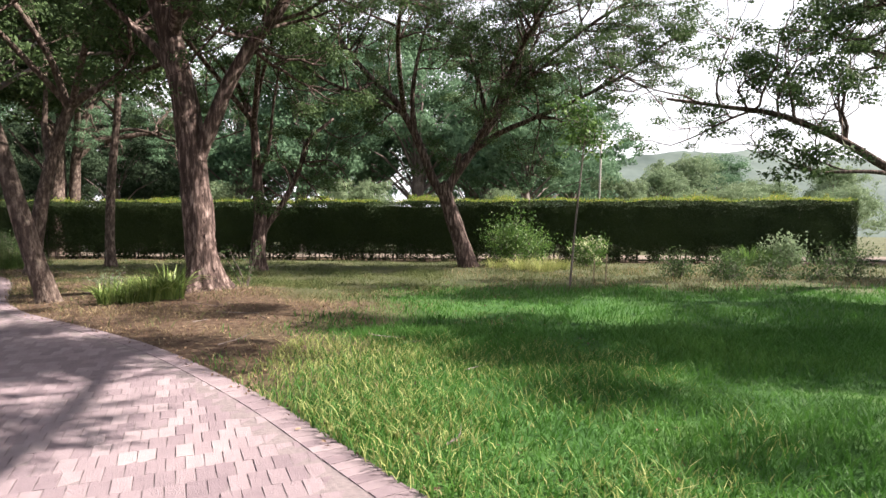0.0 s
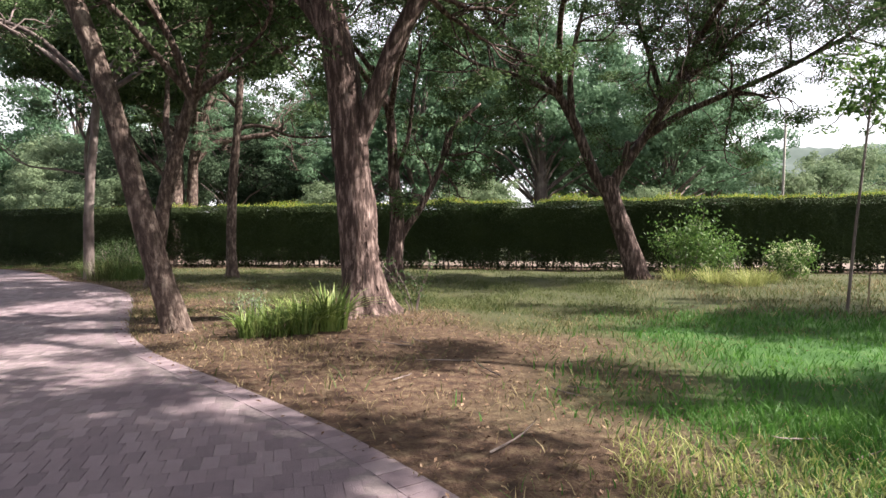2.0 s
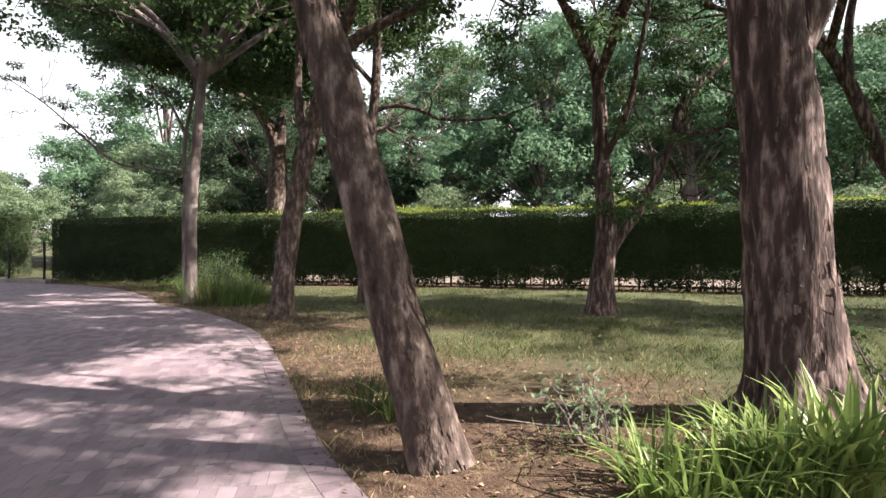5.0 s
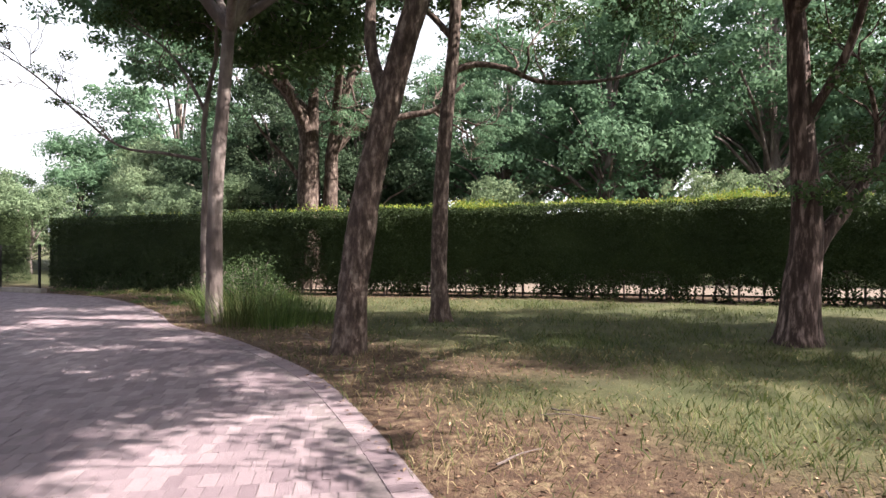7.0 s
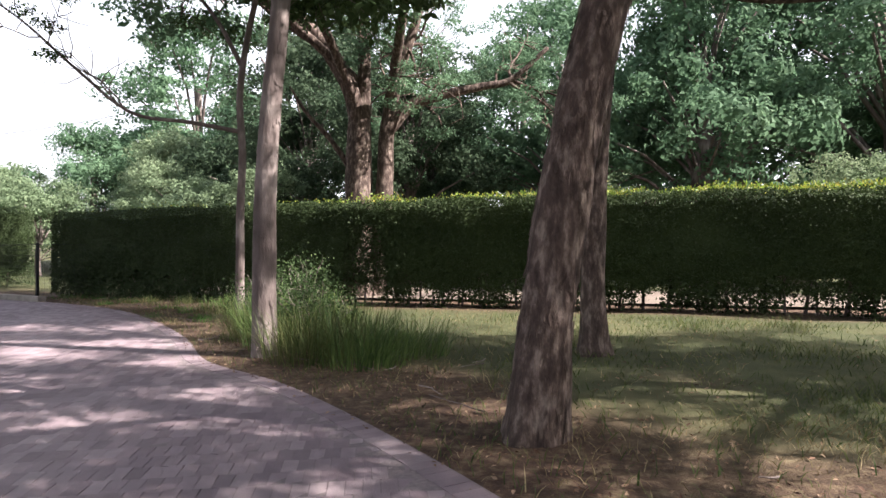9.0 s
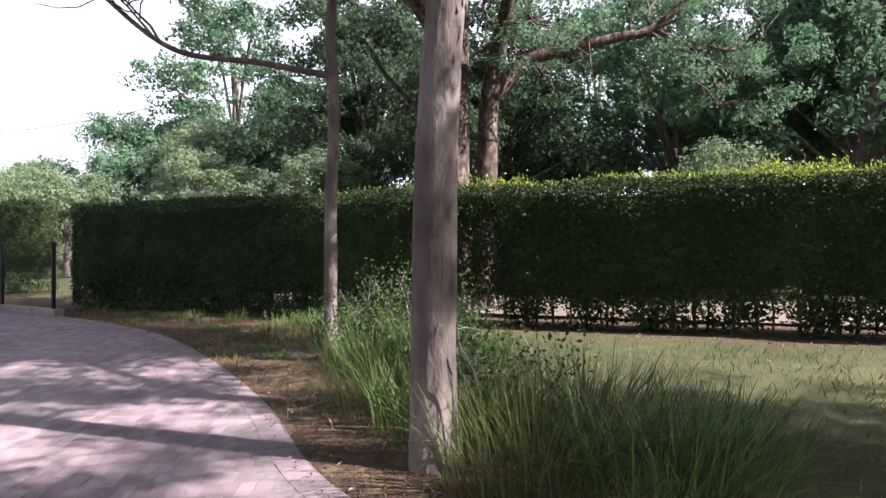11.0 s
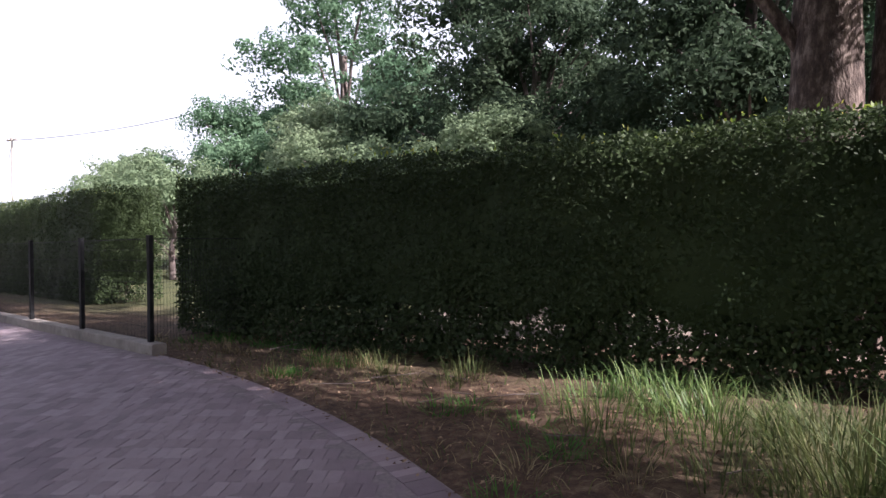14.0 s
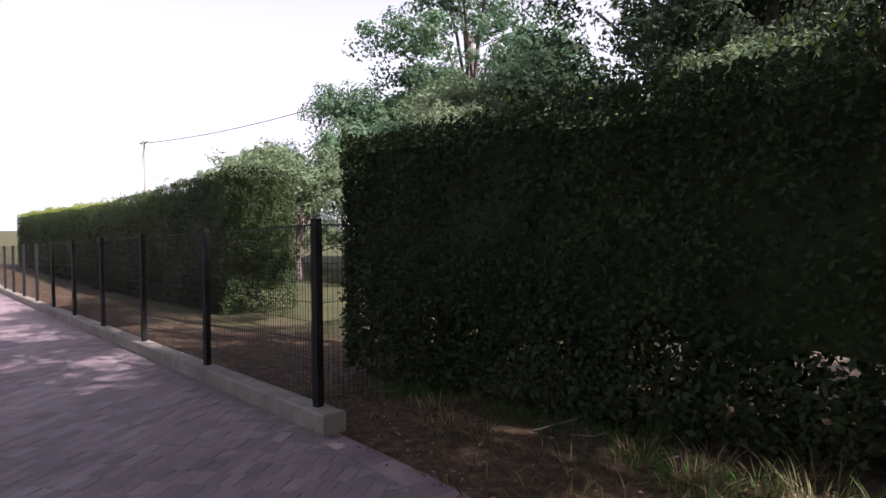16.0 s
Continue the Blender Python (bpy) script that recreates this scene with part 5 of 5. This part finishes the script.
def strap_plant(x, y, n, length, label, spread=0.2):
    o = empty("strap_plant", x, y)
    for k in range(n):
        a, r = rng.random() * 360, spread * math.sqrt(rng.random())
        ln = length * (0.6 + 0.55 * rng.random())
        leaf = new("leaf", STRAP_LEAVES[rng.integers(8)])
        leaf.matrix_basis = pose(math.cos(radians(a)) * r, math.sin(radians(a)) * r, -0.03, 0, 0, a + rng.normal() * 35) @ Matrix.Diagonal((ln, ln * 0.9, ln, 1))
        leaf.parent = o
    return tagged(o, label, "plant", "strap plants")


for x, y, n, ln in [(-5.85, 10.5, 90, 0.5), (-5.55, 10.6, 100, 0.52), (-5.25, 10.75, 110, 0.6), (-4.95, 10.9, 130, 0.68), (-5.4, 11.0, 80, 0.5), (-5.95, 10.9, 60, 0.42)]:
    strap_plant(x, y, n, ln, "green strap-leaved clump beside the large tree")
strap_plant(-7.75, 11.75, 45, 0.45, "small dark strap-leaved clump behind the leaning tree", 0.12)
strap_clump(-8.1, 12.0, 70, 0.4, 0.014, M_OLIVE_GRASS, "small tuft of grass by the drive", 0.2, "grass_tuft", "grass")
for x, y, n, ln, sp in [(-15.4, 20.2, 420, 0.95, 0.6), (-14.6, 20.1, 380, 0.85, 0.55), (-16.2, 20.9, 380, 1.0, 0.6), (-15.2, 21.0, 360, 0.95, 0.6), (-14.3, 20.9, 280, 0.75, 0.5), (-17.0, 21.5, 300, 0.85, 0.55),
                        (-17.9, 22.9, 340, 0.8, 0.5), (-17.2, 23.2, 340, 0.85, 0.55), (-17.6, 24.0, 380, 1.0, 0.6), (-18.6, 24.3, 320, 0.9, 0.55), (-19.3, 24.6, 300, 0.8, 0.5), (-20.1, 25.7, 260, 0.5, 0.6), (-21.0, 25.9, 220, 0.42, 0.6),
                        (-20.6, 26.4, 220, 0.45, 0.55), (-19.4, 25.6, 240, 0.5, 0.5), (-16.8, 23.9, 260, 0.6, 0.5)]:
    strap_clump(x, y, int(n * 1.15), ln * 0.85, 0.009, M_STRAP if (n // 20) % 3 else M_OLIVE_GRASS, "tall rank green grass at the foot of the trees", sp, "tall_grass", "grass", 1.0)
# verge between the drive and the hedge: green tufts, pale straw, rank grass at the hedge's foot
count = 0
while count < 70:
    x, y = -29 + 11 * rng.random(), 18 + 11 * rng.random()
    off = float(edge_offset(np.array([x]), np.array([y]))[0])
    if not 0.1 < off < 2.1:
        continue
    count += 1
    if off > 1.25 and x > -24:
        strap_clump(x, y, 60, 0.3, 0.008, M_OLIVE_GRASS, "rank green grass at the hedge's foot", 0.25, "grass_tuft", "grass", 1.1)
    elif count % 5 < 2:
        strap_clump(x, y, 60, 0.2, 0.006, M_DRY, "flattened clump of pale dry straw on the verge", 0.16, "straw_tuft", "grass", 1.5)
    else:
        strap_clump(x, y, 75, 0.15, 0.008, M_LAWN, "low green grass tuft on the verge", 0.22, "grass_tuft", "grass", 1.2)
for x, y, n, ln in [(2.6, 20.4, 260, 0.6), (3.2, 19.6, 260, 0.6), (3.9, 20.6, 240, 0.55), (1.9, 21.6, 160, 0.55)]:
    strap_clump(x, y, n, ln, 0.012, M_PALE, "pale dry tussock in the flower bed", 0.4, "tussock", "grass", 1.1)
for x, y, n, ln in [(11.6, 23.0, 160, 0.9), (10.9, 22.8, 120, 0.8), (12.4, 23.2, 120, 0.8)]:
    strap_clump(x, y, n, ln, 0.03, M_LEAF_LIGHT, "spiky light green plant in front of the hedge", 0.3, "spiky_plant", "plant", 0.7)


def shrub(x, y, w, h, n, size, material, label, stems=9, blossom=None, name="shrub"):
    """A loose shrub: forked stems with leaves about their ends."""
    o = empty(name, x, y)
    g, c, b = Geo(), [], []
    for _ in range(stems):
        a = rng.random() * 6.283
        p = wiggle_path((rng.normal() * 0.05, rng.normal() * 0.05, -0.05), (math.cos(a) * 0.5 * w / h, math.sin(a) * 0.5 * w / h, 1.0), h * (0.7 + 0.4 * rng.random()), 6, 0.2, 0.05)
        g.tube(p, np.linspace(0.012, 0.004, 7), 4, cap=False)
        for j in range(2, 7):
            q = wiggle_path(p[j], unit(p[j] - p[j - 1]) + rng.normal(size=3) * 0.8, 0.25 * w, 3, 0.3, 0.02)
            g.tube(q, [0.005, 0.004, 0.003, 0.002], 3, cap=False)
            c += [q[-1], q[2], p[j]]
            b.append(q[-1])
    C = np.repeat(np.array(c), max(1, n // len(c)), axis=0)
    C = C + rng.normal(size=C.shape) * 0.13 * w
    C[:, 2] = np.maximum(C[:, 2], 0.03)
    tagged(part("twigwork", g.mesh("twigwork", M_BARK_GREY), o), kind="stuff")
    v, f = leaves(C, size, size * 0.5, np.array([0, 0, 0.5]), 0.8)
    part("foliage", mesh_of("foliage", v, f, material), o)
    if blossom:
        B = np.repeat(np.array(b), 14, axis=0)
        v, f = leaves(B + rng.normal(size=B.shape) * 0.05, 0.05, 0.04, np.array([0, 0, 1.0]), 0.8)
        part("blossom", mesh_of("blossom", v, f, blossom), o, "pale yellowish-white flower heads")
    return tagged(o, label, "shrub")


shrub(2.3, 22.5, 1.5, 2.0, 3200, 0.10, M_LEAF_LIGHT, "tall green shrub beside the forked tree", 14)
shrub(3.4, 23.0, 1.3, 1.3, 1500, 0.09, M_LEAF_LIGHT, "loose light green shrub before the hedge", 9)
shrub(5.4, 22.6, 1.1, 1.1, 1500, 0.10, M_LEAF_LIGHT, "round shrub with pale flower heads", 12, M_FLOWER, "flowering_shrub")
shrub(13.0, 23.0, 1.3, 1.0, 1200, 0.14, M_FOREST_GREY, "large-leaved grey-green shrub before the hedge", 10)
for x, y, w, h in [(6.6, 17.0, 1.0, 0.6), (7.8, 16.6, 1.2, 0.6), (9.0, 16.4, 1.4, 0.7), (10.4, 16.6, 1.3, 0.75), (11.6, 17.2, 1.3, 0.9), (8.6, 18.0, 1.1, 0.6)]:
    shrub(x, y, w, h, 1300, 0.07, M_LEAF, "low dark shrub at the lawn's end", 10)
shrub(-6.25, 11.45, 0.55, 0.5, 420, 0.045, M_FOREST_GREY, "small pale-leaved weed by the strap-leaved clump", 9, name="weed")
for x, y, w, h in [(-17.4, 23.5, 0.9, 1.1), (-16.9, 23.0, 0.8, 0.8), (-18.1, 23.3, 0.8, 1.0), (-15.9, 21.2, 0.8, 1.0), (-17.9, 24.6, 0.8, 1.3), (-18.9, 23.9, 0.6, 0.8)]:
    shrub(x, y, w, h, 1300, 0.05, M_LEAF, "rank leafy weed among the tall grass", 8, name="weed")
shrub(-4.1, 12.5, 0.4, 0.9, 240, 0.06, M_LEAF, "ivy shoot at the foot of the large tree", 5, name="weed")

# ---- stakes in the bed ----
for x, y, h in [(4.0, 14.9, 0.75), (3.75, 15.1, 0.6)]:
    o = empty("stake", x, y)
    g = Geo()
    g.tube(np.array([(0, 0, -0.1), (0.01, 0, h * 0.5), (0.015, 0.01, h)]), [0.018, 0.017, 0.015], 6)
    part("shaft", g.mesh("shaft", M_STAKE), o)
    tagged(o, "short weathered wooden stake in the grass", "stake", "stakes")


# ---- utility pole and wire far off ----
def build_utility_pole(x, y, top):
    o = empty("utility_pole", x, y)
    z = gz(x, y)
    g = Geo()
    g.tube(np.array([(0, 0, -0.3), (0, 0, (top - z) * 0.5), (0, 0, top - z)]), [0.14, 0.12, 0.1], 8)
    part("pole", g.mesh("pole", M_POLE), o)
    g = Geo()
    g.box(-0.9, -0.06, top - z - 0.35, 0.9, 0.06, top - z - 0.23)
    arm = part("crossarm", g.mesh("crossarm", M_STAKE), o)
    for dx in (-0.8, -0.3, 0.4, 0.8):
        g = Geo()
        g.tube(np.array([(dx, 0, top - z - 0.23), (dx, 0, top - z - 0.12), (dx, 0, top - z - 0.02)]), [0.04, 0.06, 0.03], 6)
        part("insulator", g.mesh("insulator", M_CONCRETE), arm)
    g = Geo()
    g.tube(np.array([(0, 0, top - z - 0.6), (-1.2, -0.3, (top - z) * 0.55), (-2.6, -0.6, 0.0)]), [0.03, 0.03, 0.03], 4)
    part("stay_wire", g.mesh("stay_wire", M_POLE), o)
    return tagged(o, "weathered utility pole with a crossarm beyond the hedge", "pole")


build_utility_pole(-88.8, 56.2, 10.3)
w = empty("power_line", -88.8, 56.2, 10.0)
end = np.array([31.7, 6.4, 5.6])
t = np.linspace(0, 1, 24)[:, None]
pts = t * end * 1.6 + np.array([0, 0, 1.0]) * (-2.2 * 4 * t * (1 - t))
g = Geo()
g.tube(pts, np.full(24, 0.035), 4)
part("cable", g.mesh("cable", M_METAL), w)
tagged(w, "dark power cable sagging from the utility pole", "cable")


# ---- slim pole beyond the hedge ----
o = empty("metal_pole", 6.97, 27.6)
g = Geo()
g.tube(np.array([(0, 0, -0.2), (0, 0, 3.0), (0, 0, 5.9)]), [0.05, 0.048, 0.045], 10)
part("shaft", g.mesh("shaft", M_POLE, True), o)
g = Geo()
g.tube(np.array([(0, 0, 5.9), (0, 0, 5.93), (0, 0, 5.97)]), [0.055, 0.055, 0.03], 10)
part("cap", g.mesh("cap", M_METAL), o)
tagged(o, "slim pale grey pole standing beyond the hedge", "pole")

# ---- fallen twigs ----
for k in range(60):
    a, b = rng.random(2)
    s = rng.random() * 0.97
    i = int(s * 150)
    p = EDGE_LINE[i] - LEFT[i] * (0.2 + 2.2 * rng.random())
    if p[0] < -27 or p[0] > 1:
        continue
    o = empty("fallen_twig", p[0], p[1], gz(*p) + 0.02, rng.random() * 360)
    ln = 0.2 + 0.5 * rng.random()
    q = wiggle_path((-ln / 2, 0, 0.015), (1, 0, 0), ln, 5, 0.16, 0)
    q[:, 2] = 0.012 + np.abs(q[:, 2]) * 0.3
    g = Geo()
    g.tube(q, np.linspace(0.008, 0.003, 6), 5)
    part("twig", g.mesh("twig", M_BARK_GREY), o)
    tagged(o, "dry fallen twig on the leaf litter", "twig", "fallen twigs")
